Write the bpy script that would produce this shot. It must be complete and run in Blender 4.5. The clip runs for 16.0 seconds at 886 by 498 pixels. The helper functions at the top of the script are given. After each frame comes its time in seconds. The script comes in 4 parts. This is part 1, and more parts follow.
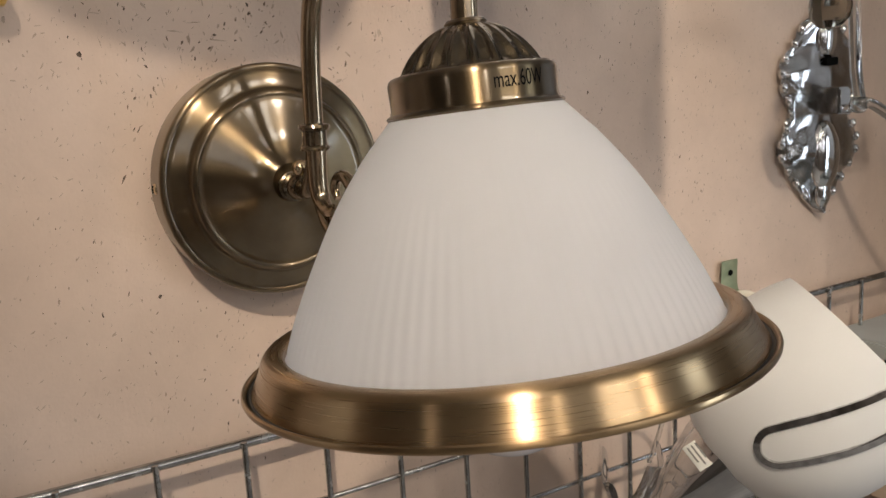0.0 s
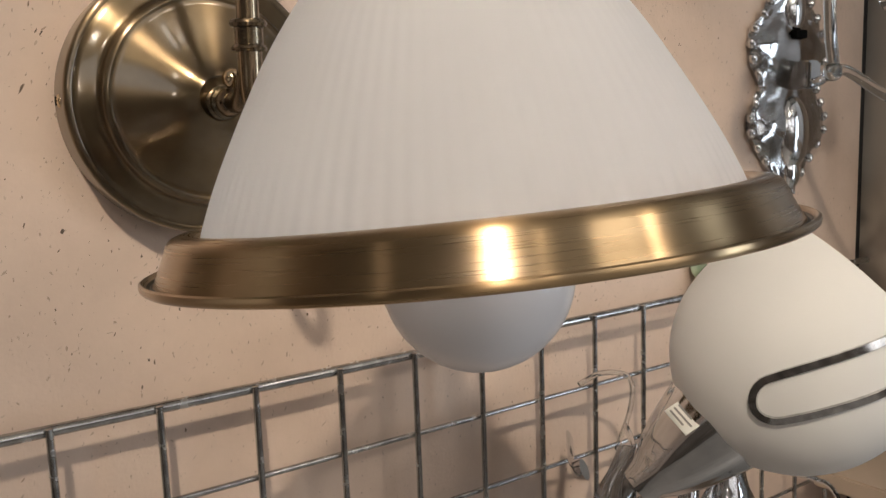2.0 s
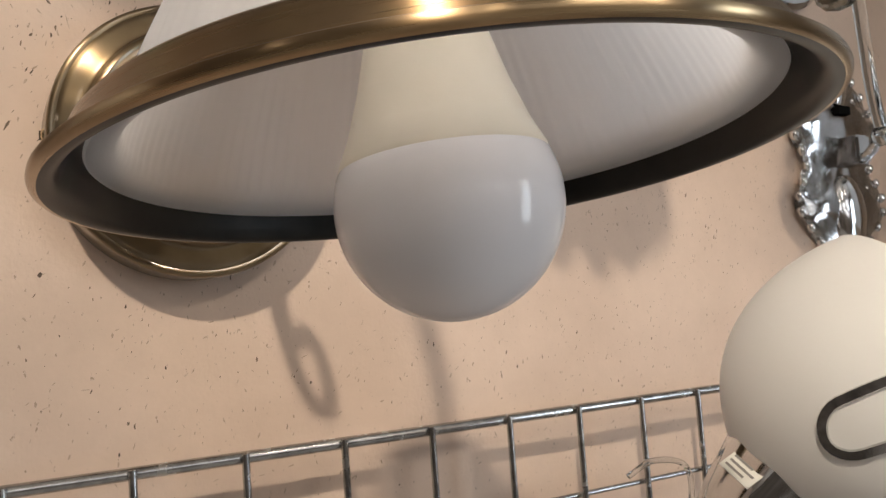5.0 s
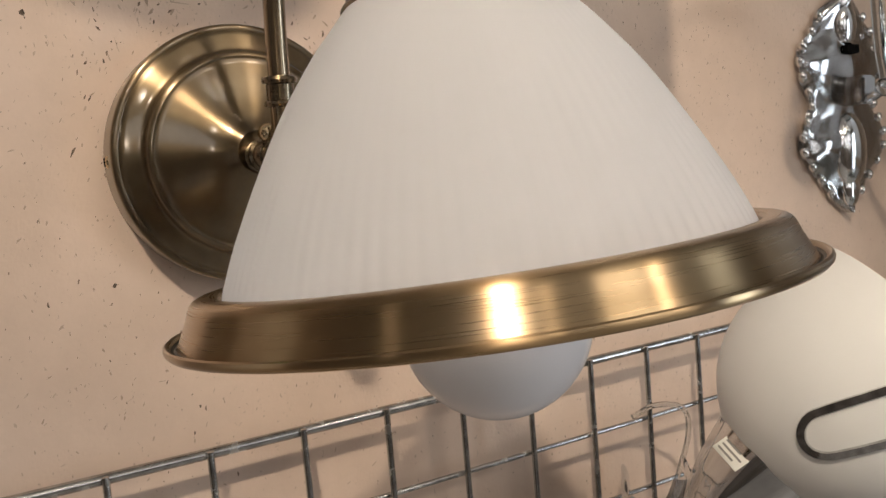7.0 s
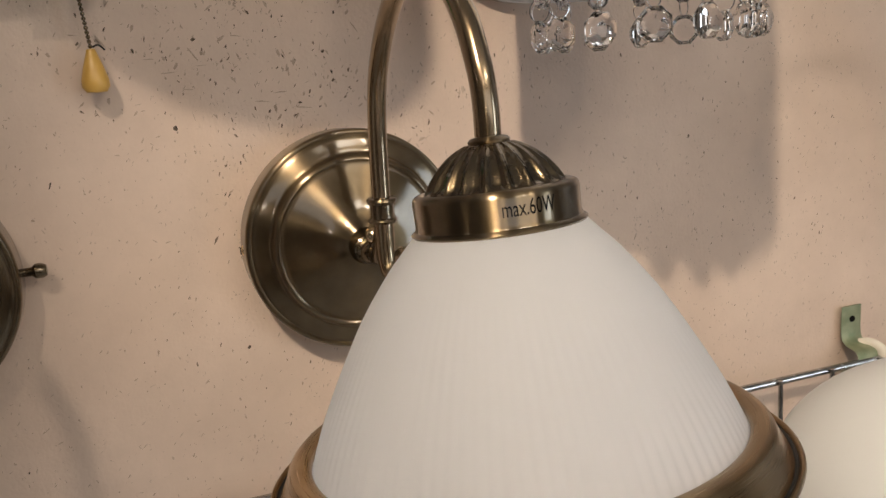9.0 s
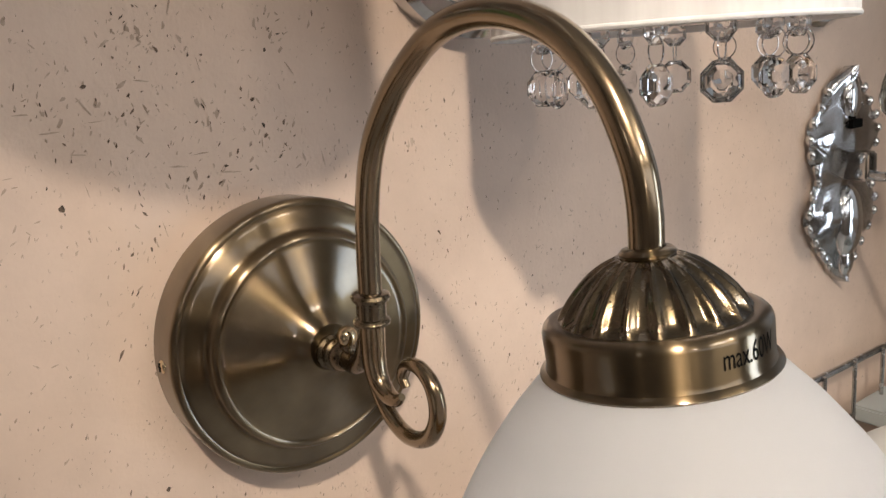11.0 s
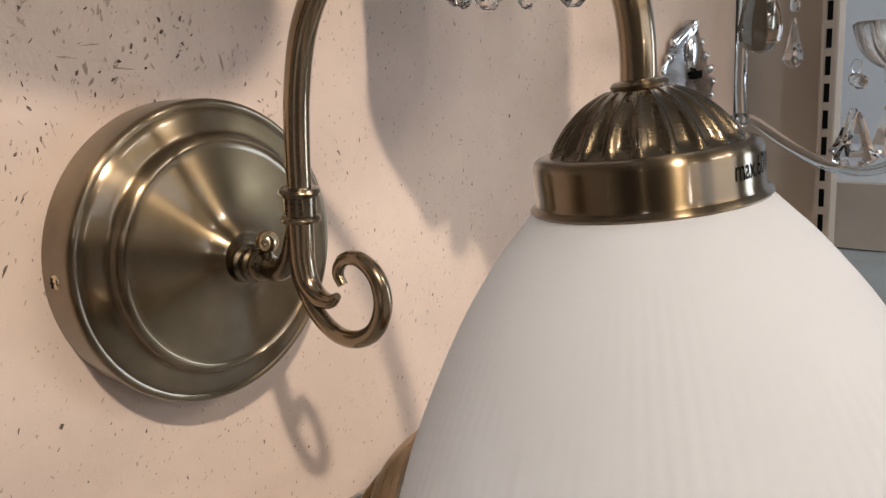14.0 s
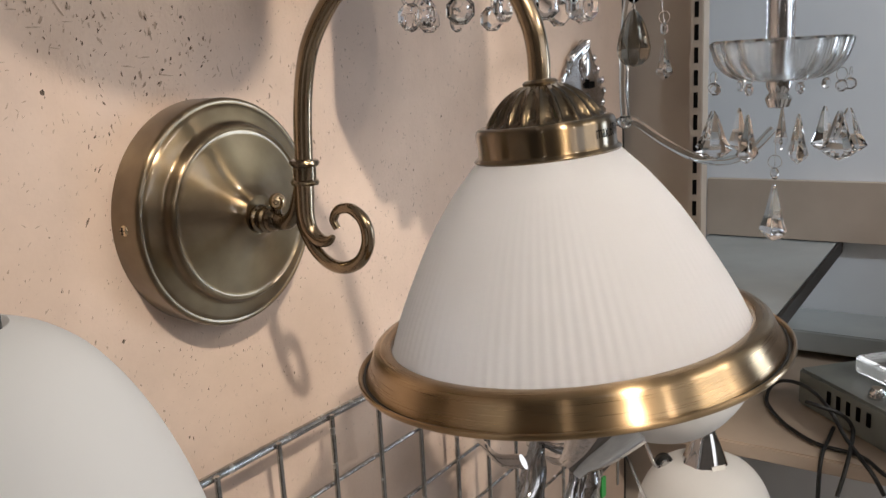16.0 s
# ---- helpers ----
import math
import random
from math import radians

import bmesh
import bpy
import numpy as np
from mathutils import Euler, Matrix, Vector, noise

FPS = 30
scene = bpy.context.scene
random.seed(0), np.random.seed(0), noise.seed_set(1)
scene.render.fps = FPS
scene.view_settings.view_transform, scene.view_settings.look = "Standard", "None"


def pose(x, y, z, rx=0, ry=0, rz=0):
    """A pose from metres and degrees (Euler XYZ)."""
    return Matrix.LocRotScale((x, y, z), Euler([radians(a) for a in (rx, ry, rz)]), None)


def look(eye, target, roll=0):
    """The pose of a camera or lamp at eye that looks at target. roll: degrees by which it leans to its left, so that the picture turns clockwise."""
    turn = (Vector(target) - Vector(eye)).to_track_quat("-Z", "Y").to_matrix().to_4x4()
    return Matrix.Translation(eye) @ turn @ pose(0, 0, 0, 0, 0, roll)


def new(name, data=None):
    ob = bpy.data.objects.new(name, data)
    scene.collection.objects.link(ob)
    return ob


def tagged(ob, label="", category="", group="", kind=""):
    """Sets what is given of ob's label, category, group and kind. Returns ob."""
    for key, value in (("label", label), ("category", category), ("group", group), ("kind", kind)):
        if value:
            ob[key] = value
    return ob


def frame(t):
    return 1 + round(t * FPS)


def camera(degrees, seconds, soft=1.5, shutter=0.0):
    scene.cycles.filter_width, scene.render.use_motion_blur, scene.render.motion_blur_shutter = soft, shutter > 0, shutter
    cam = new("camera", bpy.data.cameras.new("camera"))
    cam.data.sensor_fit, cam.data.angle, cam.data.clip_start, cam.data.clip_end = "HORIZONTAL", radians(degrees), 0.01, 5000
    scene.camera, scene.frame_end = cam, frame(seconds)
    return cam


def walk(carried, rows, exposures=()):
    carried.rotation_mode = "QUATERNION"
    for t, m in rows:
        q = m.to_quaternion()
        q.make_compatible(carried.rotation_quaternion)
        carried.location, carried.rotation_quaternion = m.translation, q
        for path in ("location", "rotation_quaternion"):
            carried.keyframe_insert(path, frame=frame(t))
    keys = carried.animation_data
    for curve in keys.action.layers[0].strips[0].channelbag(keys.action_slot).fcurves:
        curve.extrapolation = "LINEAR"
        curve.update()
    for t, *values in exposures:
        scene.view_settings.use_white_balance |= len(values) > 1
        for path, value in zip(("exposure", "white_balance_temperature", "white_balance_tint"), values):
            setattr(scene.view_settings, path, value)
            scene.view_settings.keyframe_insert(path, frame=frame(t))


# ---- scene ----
cam = camera(56.11, 16.0)
PATH = [
    (0, (-0.1757, -0.4829, 1.6456), (0.8462, 1.1960, 1.2756), -3.39),
    (0.5, (-0.1771, -0.4711, 1.6329), (0.9112, 1.1666, 1.2677), -3.08),
    (1, (-0.1704, -0.4606, 1.6219), (0.9649, 1.1471, 1.2661), -2.55),
    (1.5, (-0.1632, -0.4468, 1.6032), (0.9797, 1.1608, 1.2728), -2.36),
    (2, (-0.1548, -0.4374, 1.5830), (0.9859, 1.1802, 1.2962), -2.11),
    (2.5, (-0.1435, -0.4253, 1.5678), (0.9745, 1.2183, 1.3470), -2.22),
    (3, (-0.1403, -0.4175, 1.5515), (0.9721, 1.2390, 1.4164), -2.15),
    (5.5, (-0.1117, -0.4180, 1.5073), (0.9192, 1.2875, 1.6775), -4.59),
    (6, (-0.1252, -0.4337, 1.5365), (0.9123, 1.2754, 1.5853), -4.62),
    (6.5, (-0.1344, -0.4401, 1.5607), (0.9070, 1.2656, 1.4846), -4.74),
    (7, (-0.1423, -0.4493, 1.5899), (0.8672, 1.2638, 1.3752), -4.90),
    (7.5, (-0.1323, -0.4676, 1.6142), (0.7937, 1.2575, 1.2067), -4.53),
    (8, (-0.1273, -0.4873, 1.6419), (0.6740, 1.2995, 1.2349), -4.79),
    (8.5, (-0.1220, -0.5046, 1.6671), (0.5692, 1.3267, 1.2566), -4.60),
    (9, (-0.1268, -0.5043, 1.6932), (0.5478, 1.3352, 1.2913), -4.31),
    (9.5, (-0.1280, -0.4679, 1.7174), (0.6322, 1.3466, 1.3576), -4.21),
    (9.7, (-0.1346, -0.4496, 1.7246), (0.7021, 1.3282, 1.3517), -3.89),
    (11.8, (-0.1924, -0.3336, 1.7146), (1.1009, 1.1337, 1.2981), -3.23),
    (12, (-0.1941, -0.3267, 1.7120), (1.1276, 1.1155, 1.2962), -2.64),
    (12.5, (-0.2000, -0.3208, 1.7057), (1.1819, 1.0651, 1.2934), -2.75),
    (13, (-0.2109, -0.3203, 1.6963), (1.2102, 1.0227, 1.2755), -2.73),
    (13.5, (-0.2146, -0.3240, 1.6878), (1.2400, 0.9780, 1.2531), -2.86),
    (14, (-0.2141, -0.3291, 1.6793), (1.2769, 0.9270, 1.2334), -3.08),
    (14.5, (-0.2413, -0.3279, 1.6732), (1.2826, 0.8892, 1.2303), -2.87),
    (15, (-0.2719, -0.3441, 1.6761), (1.2830, 0.8349, 1.2378), -2.75),
    (15.5, (-0.3089, -0.3687, 1.6735), (1.2892, 0.7545, 1.2435), -2.65),
    (16, (-0.3380, -0.3936, 1.6774), (1.2836, 0.6985, 1.2562), -2.95),
]
EXPOSURES = [(0, -0.41, 6550, 10), (3, -0.34, 6600, 10), (5.5, -0.20, 6600, 10), (6.5, -0.36, 6700, 10), (7, -0.34, 6700, 10), (8.5, -0.44, 6800, 10), (9.7, -0.31, 6700, 10), (12, -0.08, 6300, 10), (13, -0.08, 6250, 10), (15, -0.04, 6250, 10), (16, -0.09, 6300, 10)]
walk(cam, [(t, look(eye, target, roll)) for t, eye, target, roll in PATH], EXPOSURES)

# ---- world, room light and exposure ----
world = bpy.data.worlds.new("shop_air")
world.use_nodes = True
world.node_tree.nodes["Background"].inputs[0].default_value = (0.9, 0.86, 0.8, 1)
world.node_tree.nodes["Background"].inputs[1].default_value = 0.02
scene.world = world


def lamp_light(name, at, to, watts, size, colour, spot=75):
    data = bpy.data.lights.new(name, "SPOT")
    data.energy, data.shadow_soft_size, data.color = watts, size, colour
    data.spot_size, data.spot_blend = radians(spot), 0.9
    ob = new(name, data)
    ob.matrix_world = look(at, to)
    return ob


def panel_light(name, at, to, watts, w, h, colour):
    data = bpy.data.lights.new(name, "AREA")
    data.shape, data.size, data.size_y, data.energy, data.color = "RECTANGLE", w, h, watts, colour
    ob = new(name, data)
    ob.matrix_world = look(at, to)
    return ob


WARM, COOL = (1.0, 0.86, 0.70), (0.78, 0.89, 1.0)
KEY_AT, SIDE_AT, FAR_AT = (-0.54, -1.08, 2.58), (-1.65, -0.85, 2.25), (0.75, -1.75, 2.60)
lamp_light("ceiling_spot_or_fill_light", KEY_AT, (0.24, 0, 1.40), 92, 0.032, WARM, 31)
lamp_light("ceiling_spot_or_fill_light", SIDE_AT, (0.1, 0, 1.55), 1.5, 0.04, WARM, 40)
lamp_light("ceiling_spot_or_fill_light", FAR_AT, (0.12, 0, 1.44), 18, 0.06, WARM, 38)
lamp_light("ceiling_spot_or_fill_light", (-0.60, -2.25, 2.55), (0.14, 0, 1.38), 10, 0.04, WARM, 34)
lamp_light("shop_lamp_light", (-0.95, -2.30, 1.92), (0.16, 0, 1.42), 4.5, 0.04, WARM, 40)
# Fill spot added to lift the dark shelf bay; no such lamp is seen.
lamp_light("ceiling_spot_or_fill_light", (0.15, -1.30, 2.66), (0.98, -0.10, 1.60), 60, 0.05, (0.86, 0.93, 1.0), 26)
panel_light("window_light", (2.28, -2.1, 1.45), (0.0, -0.3, 1.5), 38, 1.0, 1.5, COOL)
# Two broad fills added for general brightness; neither source is seen.
panel_light("ceiling_fill_light", (0.4, -2.2, 2.72), (0.4, -2.2, 0.0), 18, 0.6, 0.6, (1.0, 0.92, 0.82))
panel_light("front_fill_light", (0.1, -3.38, 2.0), (0.0, 0.0, 1.5), 21, 3.2, 1.1, (0.97, 0.96, 0.97))


# ---- materials ----
def material(name, base=(0.8, 0.8, 0.8), rough=0.5, metal=0.0, **more):
    m = bpy.data.materials.new(name)
    m.use_nodes = True
    b = m.node_tree.nodes["Principled BSDF"]
    b.inputs["Base Color"].default_value = (*base, 1)
    b.inputs["Roughness"].default_value = rough
    b.inputs["Metallic"].default_value = metal
    for key, value in more.items():
        b.inputs[key.replace("_", " ")].default_value = value
    return m


def node(m, kind, **inputs):
    n = m.node_tree.nodes.new(kind)
    for key, value in inputs.items():
        n.inputs[key.replace("_", " ")].default_value = value
    return n


def join(m, a, out, b, into):
    m.node_tree.links.new(a.outputs[out], b.inputs[into])


def coords(m, scale=(1, 1, 1)):
    tc = node(m, "ShaderNodeTexCoord")
    mp = node(m, "ShaderNodeMapping", Scale=scale)
    join(m, tc, "Object", mp, "Vector")
    return mp


def varied(m, a, b, scale, low=0.35, high=0.65, stretch=(1, 1, 1), detail=4.0, bump=0.0, dist=0.0005, rough=None, fine=None):
    """Base colour between a and b by noise, with a bump of the same or a finer grain."""
    bsdf = m.node_tree.nodes["Principled BSDF"]
    mp = coords(m, stretch)
    n = node(m, "ShaderNodeTexNoise", Scale=scale, Detail=detail)
    join(m, mp, "Vector", n, "Vector")
    r = node(m, "ShaderNodeValToRGB")
    r.color_ramp.elements[0].position, r.color_ramp.elements[1].position = low, high
    r.color_ramp.elements[0].color, r.color_ramp.elements[1].color = (*a, 1), (*b, 1)
    join(m, n, "Fac", r, "Fac")
    join(m, r, "Color", bsdf, "Base Color")
    src = n
    if fine:
        src = node(m, "ShaderNodeTexNoise", Scale=fine, Detail=3.0)
        join(m, mp, "Vector", src, "Vector")
    if bump:
        bp = node(m, "ShaderNodeBump", Strength=bump, Distance=dist)
        join(m, src, "Fac", bp, "Height")
        join(m, bp, "Normal", bsdf, "Normal")
    if rough:
        mr = node(m, "ShaderNodeMapRange", To_Min=rough[0], To_Max=rough[1])
        join(m, src, "Fac", mr, "Value")
        join(m, mr, "Result", bsdf, "Roughness")
    return m


def brushed(m, a, b, rough=(0.2, 0.36), bump=0.12):
    """Metal turned on a lathe: fine rings round the object's own z axis, and cloudy tarnish."""
    bsdf = m.node_tree.nodes["Principled BSDF"]
    tc = node(m, "ShaderNodeTexCoord")
    sep = node(m, "ShaderNodeSeparateXYZ")
    join(m, tc, "Object", sep, "Vector")
    sq = [node(m, "ShaderNodeMath") for _ in range(4)]
    sq[0].operation = sq[1].operation = "MULTIPLY"
    sq[2].operation, sq[3].operation = "ADD", "SQRT"
    for k, axis in ((0, "X"), (1, "Y")):
        join(m, sep, axis, sq[k], 0)
        join(m, sep, axis, sq[k], 1)
    join(m, sq[0], 0, sq[2], 0)
    join(m, sq[1], 0, sq[2], 1)
    join(m, sq[2], 0, sq[3], 0)
    turn = node(m, "ShaderNodeMath")
    turn.operation = "ARCTAN2"
    join(m, sep, "Y", turn, 0)
    join(m, sep, "X", turn, 1)
    less = node(m, "ShaderNodeMath")
    less.operation = "MULTIPLY"
    less.inputs[1].default_value = 0.0009
    join(m, turn, 0, less, 0)
    com = node(m, "ShaderNodeCombineXYZ")
    join(m, sq[3], 0, com, "X")
    join(m, sep, "Z", com, "Y")
    join(m, less, 0, com, "Z")
    grain = node(m, "ShaderNodeTexNoise", Scale=2600.0, Detail=2.0)
    join(m, com, "Vector", grain, "Vector")
    cloud = node(m, "ShaderNodeTexNoise", Scale=45.0, Detail=5.0)
    join(m, tc, "Object", cloud, "Vector")
    ramp = node(m, "ShaderNodeValToRGB")
    ramp.color_ramp.elements[0].position, ramp.color_ramp.elements[1].position = 0.3, 0.7
    ramp.color_ramp.elements[0].color, ramp.color_ramp.elements[1].color = (*a, 1), (*b, 1)
    join(m, cloud, "Fac", ramp, "Fac")
    join(m, ramp, "Color", bsdf, "Base Color")
    mr = node(m, "ShaderNodeMapRange", To_Min=rough[0], To_Max=rough[1])
    join(m, grain, "Fac", mr, "Value")
    join(m, mr, "Result", bsdf, "Roughness")
    bp = node(m, "ShaderNodeBump", Strength=bump, Distance=0.0002)
    join(m, grain, "Fac", bp, "Height")
    join(m, bp, "Normal", bsdf, "Normal")
    return m


def turned(m, amount=0.7):
    """The lathe's marks stretch highlights across the rings."""
    b = m.node_tree.nodes["Principled BSDF"]
    b.inputs["Anisotropic"].default_value = amount
    b.inputs["Anisotropic Rotation"].default_value = 0.25
    tg = node(m, "ShaderNodeTangent")
    tg.direction_type, tg.axis = "RADIAL", "Z"
    join(m, tg, "Tangent", b, "Tangent")
    return m


LACQUER = {"Coat_Weight": 0.85, "Coat_Roughness": 0.11, "Coat_IOR": 1.6}
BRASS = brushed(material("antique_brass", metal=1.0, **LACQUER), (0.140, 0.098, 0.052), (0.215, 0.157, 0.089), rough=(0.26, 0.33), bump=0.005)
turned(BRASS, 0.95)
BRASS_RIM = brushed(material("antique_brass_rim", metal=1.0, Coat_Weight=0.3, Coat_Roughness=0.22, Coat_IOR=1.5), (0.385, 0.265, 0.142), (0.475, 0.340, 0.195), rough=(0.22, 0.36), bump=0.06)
turned(BRASS_RIM, 0.97)
BRASS_ARM = brushed(material("antique_brass_tube", metal=1.0, **LACQUER), (0.22, 0.16, 0.094), (0.32, 0.24, 0.15), rough=(0.16, 0.28), bump=0.03)
BRASS_DARK = brushed(material("dark_antique_brass", metal=1.0, **LACQUER), (0.085, 0.062, 0.036), (0.18, 0.135, 0.08), rough=(0.20, 0.32), bump=0.03)
BLACK_PAINT = varied(material("black_enamel", rough=0.35, Specular_IOR_Level=0.25), (0.010, 0.010, 0.010), (0.020, 0.020, 0.019), 60, rough=(0.3, 0.45))
INK = material("black_ink", (0.008, 0.008, 0.008), 0.7, Specular_IOR_Level=0.0)
CHROME = varied(material("chrome", metal=1.0, rough=0.06), (0.58, 0.59, 0.60), (0.70, 0.70, 0.71), 40, rough=(0.04, 0.12))
NICKEL = varied(material("worn_nickel", metal=1.0), (0.74, 0.74, 0.74), (0.84, 0.84, 0.85), 60, rough=(0.08, 0.18))
# Dark and bright patches in this colour stand for reflections and glints.
GLINT_CHROME = varied(material("glint_chrome", metal=1.0, rough=0.08), (0.42, 0.42, 0.42), (0.74, 0.74, 0.74), 160, rough=(0.03, 0.12))
ZINC = varied(material("galvanised_wire", metal=1.0, rough=0.3), (0.36, 0.36, 0.36), (0.56, 0.56, 0.55), 120, rough=(0.16, 0.34), bump=0.08, dist=0.0003)
GREEN_ZINC = varied(material("passivated_zinc", metal=0.5, rough=0.5), (0.20, 0.24, 0.14), (0.32, 0.34, 0.22), 90, rough=(0.4, 0.6))
OFF_WHITE = varied(material("cream_plastic", rough=0.45), (0.70, 0.64, 0.55), (0.76, 0.71, 0.62), 60)
POLISHED = varied(material("polished_brass", metal=1.0), (0.62, 0.50, 0.33), (0.74, 0.62, 0.43), 300, rough=(0.10, 0.22))
HOUSING = varied(material("ivory_bulb_housing", rough=0.32), (0.84, 0.79, 0.68), (0.88, 0.83, 0.72), 40)
AMBER = varied(material("amber_plastic", rough=0.35), (0.50, 0.29, 0.06), (0.62, 0.38, 0.10), 60)
# Near-black for the gap at the wall's end and the painted shelf edge shadow.
GAP_AND_SHADE = material("gap_and_shade", (0.015, 0.012, 0.010), 0.8)
LINEN = varied(material("white_organza", rough=0.7), (0.74, 0.72, 0.72), (0.84, 0.82, 0.82), 9, stretch=(14, 14, 0.6), bump=0.15, dist=0.0006)
BLACK_CABLE = material("black_rubber", (0.012, 0.012, 0.012), 0.45)
GREEN_TAG = material("green_tag", (0.02, 0.36, 0.05), 0.5)
PRINT_GREY = material("grey_print", (0.22, 0.21, 0.20), 0.6)
STICKER = material("white_sticker", (0.75, 0.74, 0.70), 0.5)


def glassy(name, tint, rough=0.02, ior=1.5):
    m = material(name, tint, rough)
    m.node_tree.nodes["Principled BSDF"].inputs["Transmission Weight"].default_value = 1.0
    m.node_tree.nodes["Principled BSDF"].inputs["IOR"].default_value = ior
    return m


CRYSTAL = glassy("clear_crystal", (0.98, 0.98, 0.99), 0.01, 1.42)
CLEAR = glassy("clear_glass_arm", (0.88, 0.90, 0.90), 0.03, 1.46)
PRESSED = glassy("pressed_glass", (0.96, 0.96, 0.95), 0.14, 1.5)
SMOKE = glassy("smoked_crystal", (0.34, 0.31, 0.26), 0.03, 1.5)


def opal(name, tint, gloss, through_part=0.3, rough=0.35):
    """Opal glass: white body, some light let through, a soft gloss."""
    m = material(name, tint, rough)
    b = m.node_tree.nodes["Principled BSDF"]
    b.inputs["Specular IOR Level"].default_value = gloss
    varied(m, tuple(c * 0.97 for c in tint), tint, 22, rough=(rough - 0.05, rough + 0.08))
    t = node(m, "ShaderNodeBsdfTranslucent", Color=(*tint, 1))
    mix = node(m, "ShaderNodeMixShader", Fac=through_part)
    out = m.node_tree.nodes["Material Output"]
    join(m, b, "BSDF", mix, 1)
    join(m, t, "BSDF", mix, 2)
    join(m, mix, "Shader", out, "Surface")
    return m


OPAL = opal("frosted_opal_glass", (0.92, 0.925, 0.945), 0.2, 0.78, 0.5)
OPAL_SATIN = opal("satin_opal_glass", (0.88, 0.875, 0.865), 0.25, 0.3, 0.5)
DIFFUSER = opal("bulb_diffuser", (0.96, 0.95, 0.98), 0.5, 0.1, 0.14)


def plaster(name, a, b):
    """Painted wall: faint clouds, rolled grain and small worn specks."""
    m = material(name, a, 0.6)
    bsdf = m.node_tree.nodes["Principled BSDF"]
    mp = coords(m)
    cloud = node(m, "ShaderNodeTexNoise", Scale=9.0, Detail=9.0, Roughness=0.68)
    join(m, mp, "Vector", cloud, "Vector")
    ramp = node(m, "ShaderNodeValToRGB")
    ramp.color_ramp.elements[0].position, ramp.color_ramp.elements[1].position = 0.32, 0.68
    ramp.color_ramp.elements[0].color, ramp.color_ramp.elements[1].color = (*a, 1), (*b, 1)
    join(m, cloud, "Fac", ramp, "Fac")
    speck = node(m, "ShaderNodeTexNoise", Scale=330.0, Detail=3.0, Roughness=0.65)
    long = coords(m, (1.0, 1.0, 0.55))
    join(m, long, "Vector", speck, "Vector")
    cut = node(m, "ShaderNodeValToRGB")
    cut.color_ramp.elements[0].position, cut.color_ramp.elements[1].position = 0.655, 0.70
    join(m, speck, "Fac", cut, "Fac")
    mix = node(m, "ShaderNodeMix")
    mix.data_type = "RGBA"
    mix.inputs["B"].default_value = (0.24, 0.17, 0.12, 1)
    scaled = node(m, "ShaderNodeMath")
    scaled.operation = "MULTIPLY"
    scaled.inputs[1].default_value = 0.75
    join(m, cut, "Color", scaled, 0)
    m.node_tree.links.new(scaled.outputs[0], mix.inputs[0])
    m.node_tree.links.new(ramp.outputs["Color"], [i for i in mix.inputs if i.name == "A" and i.type == "RGBA"][0])
    [i for i in mix.inputs if i.name == "B" and i.type == "RGBA"][0].default_value = (0.24, 0.17, 0.12, 1)
    m.node_tree.links.new([o for o in mix.outputs if o.type == "RGBA"][0], bsdf.inputs["Base Color"])
    grain = node(m, "ShaderNodeTexNoise", Scale=420.0, Detail=4.0)
    join(m, mp, "Vector", grain, "Vector")
    lump = node(m, "ShaderNodeTexNoise", Scale=70.0, Detail=5.0, Roughness=0.6)
    join(m, long, "Vector", lump, "Vector")
    both = node(m, "ShaderNodeMath")
    both.operation = "MULTIPLY_ADD"
    both.inputs[1].default_value = 2.2
    join(m, lump, "Fac", both, 0)
    join(m, grain, "Fac", both, 2)
    bp = node(m, "ShaderNodeBump", Strength=0.35, Distance=0.0008)
    join(m, both, 0, bp, "Height")
    join(m, bp, "Normal", bsdf, "Normal")
    return m


WALL = plaster("beige_painted_wall", (0.575, 0.448, 0.365), (0.69, 0.545, 0.447))
CHIP = varied(material("chipped_paint", rough=0.8), (0.05, 0.035, 0.025), (0.20, 0.14, 0.10), 200)
SMUDGE = varied(material("worn_brown_paint", rough=0.8), (0.34, 0.255, 0.195), (0.52, 0.41, 0.33), 160)
CEILING_PAINT = varied(material("ceiling_paint", rough=0.8), (0.70, 0.68, 0.64), (0.76, 0.74, 0.70), 3)
ROOM_PAINT = varied(material("shop_wall_paint", rough=0.7), (0.13, 0.11, 0.09), (0.24, 0.20, 0.17), 1.6)
FLOOR_TILE = varied(material("floor_tile", rough=0.35), (0.55, 0.52, 0.48), (0.64, 0.61, 0.57), 4)
PANEL_BEIGE = varied(material("beige_shelf_panel", rough=0.5), (0.44, 0.38, 0.32), (0.50, 0.44, 0.37), 12)
PANEL_PALE = varied(material("pale_back_panel", rough=0.25), (0.74, 0.77, 0.80), (0.80, 0.82, 0.85), 5)
SHELF_GREY = varied(material("grey_shelf", rough=0.12), (0.36, 0.39, 0.39), (0.44, 0.47, 0.47), 8)
SHELF_TAN = varied(material("tan_laminate", rough=0.45), (0.46, 0.37, 0.29), (0.54, 0.44, 0.35), 10)
BOX_GREY = varied(material("grey_box", rough=0.4), (0.20, 0.22, 0.205), (0.28, 0.30, 0.28), 14)


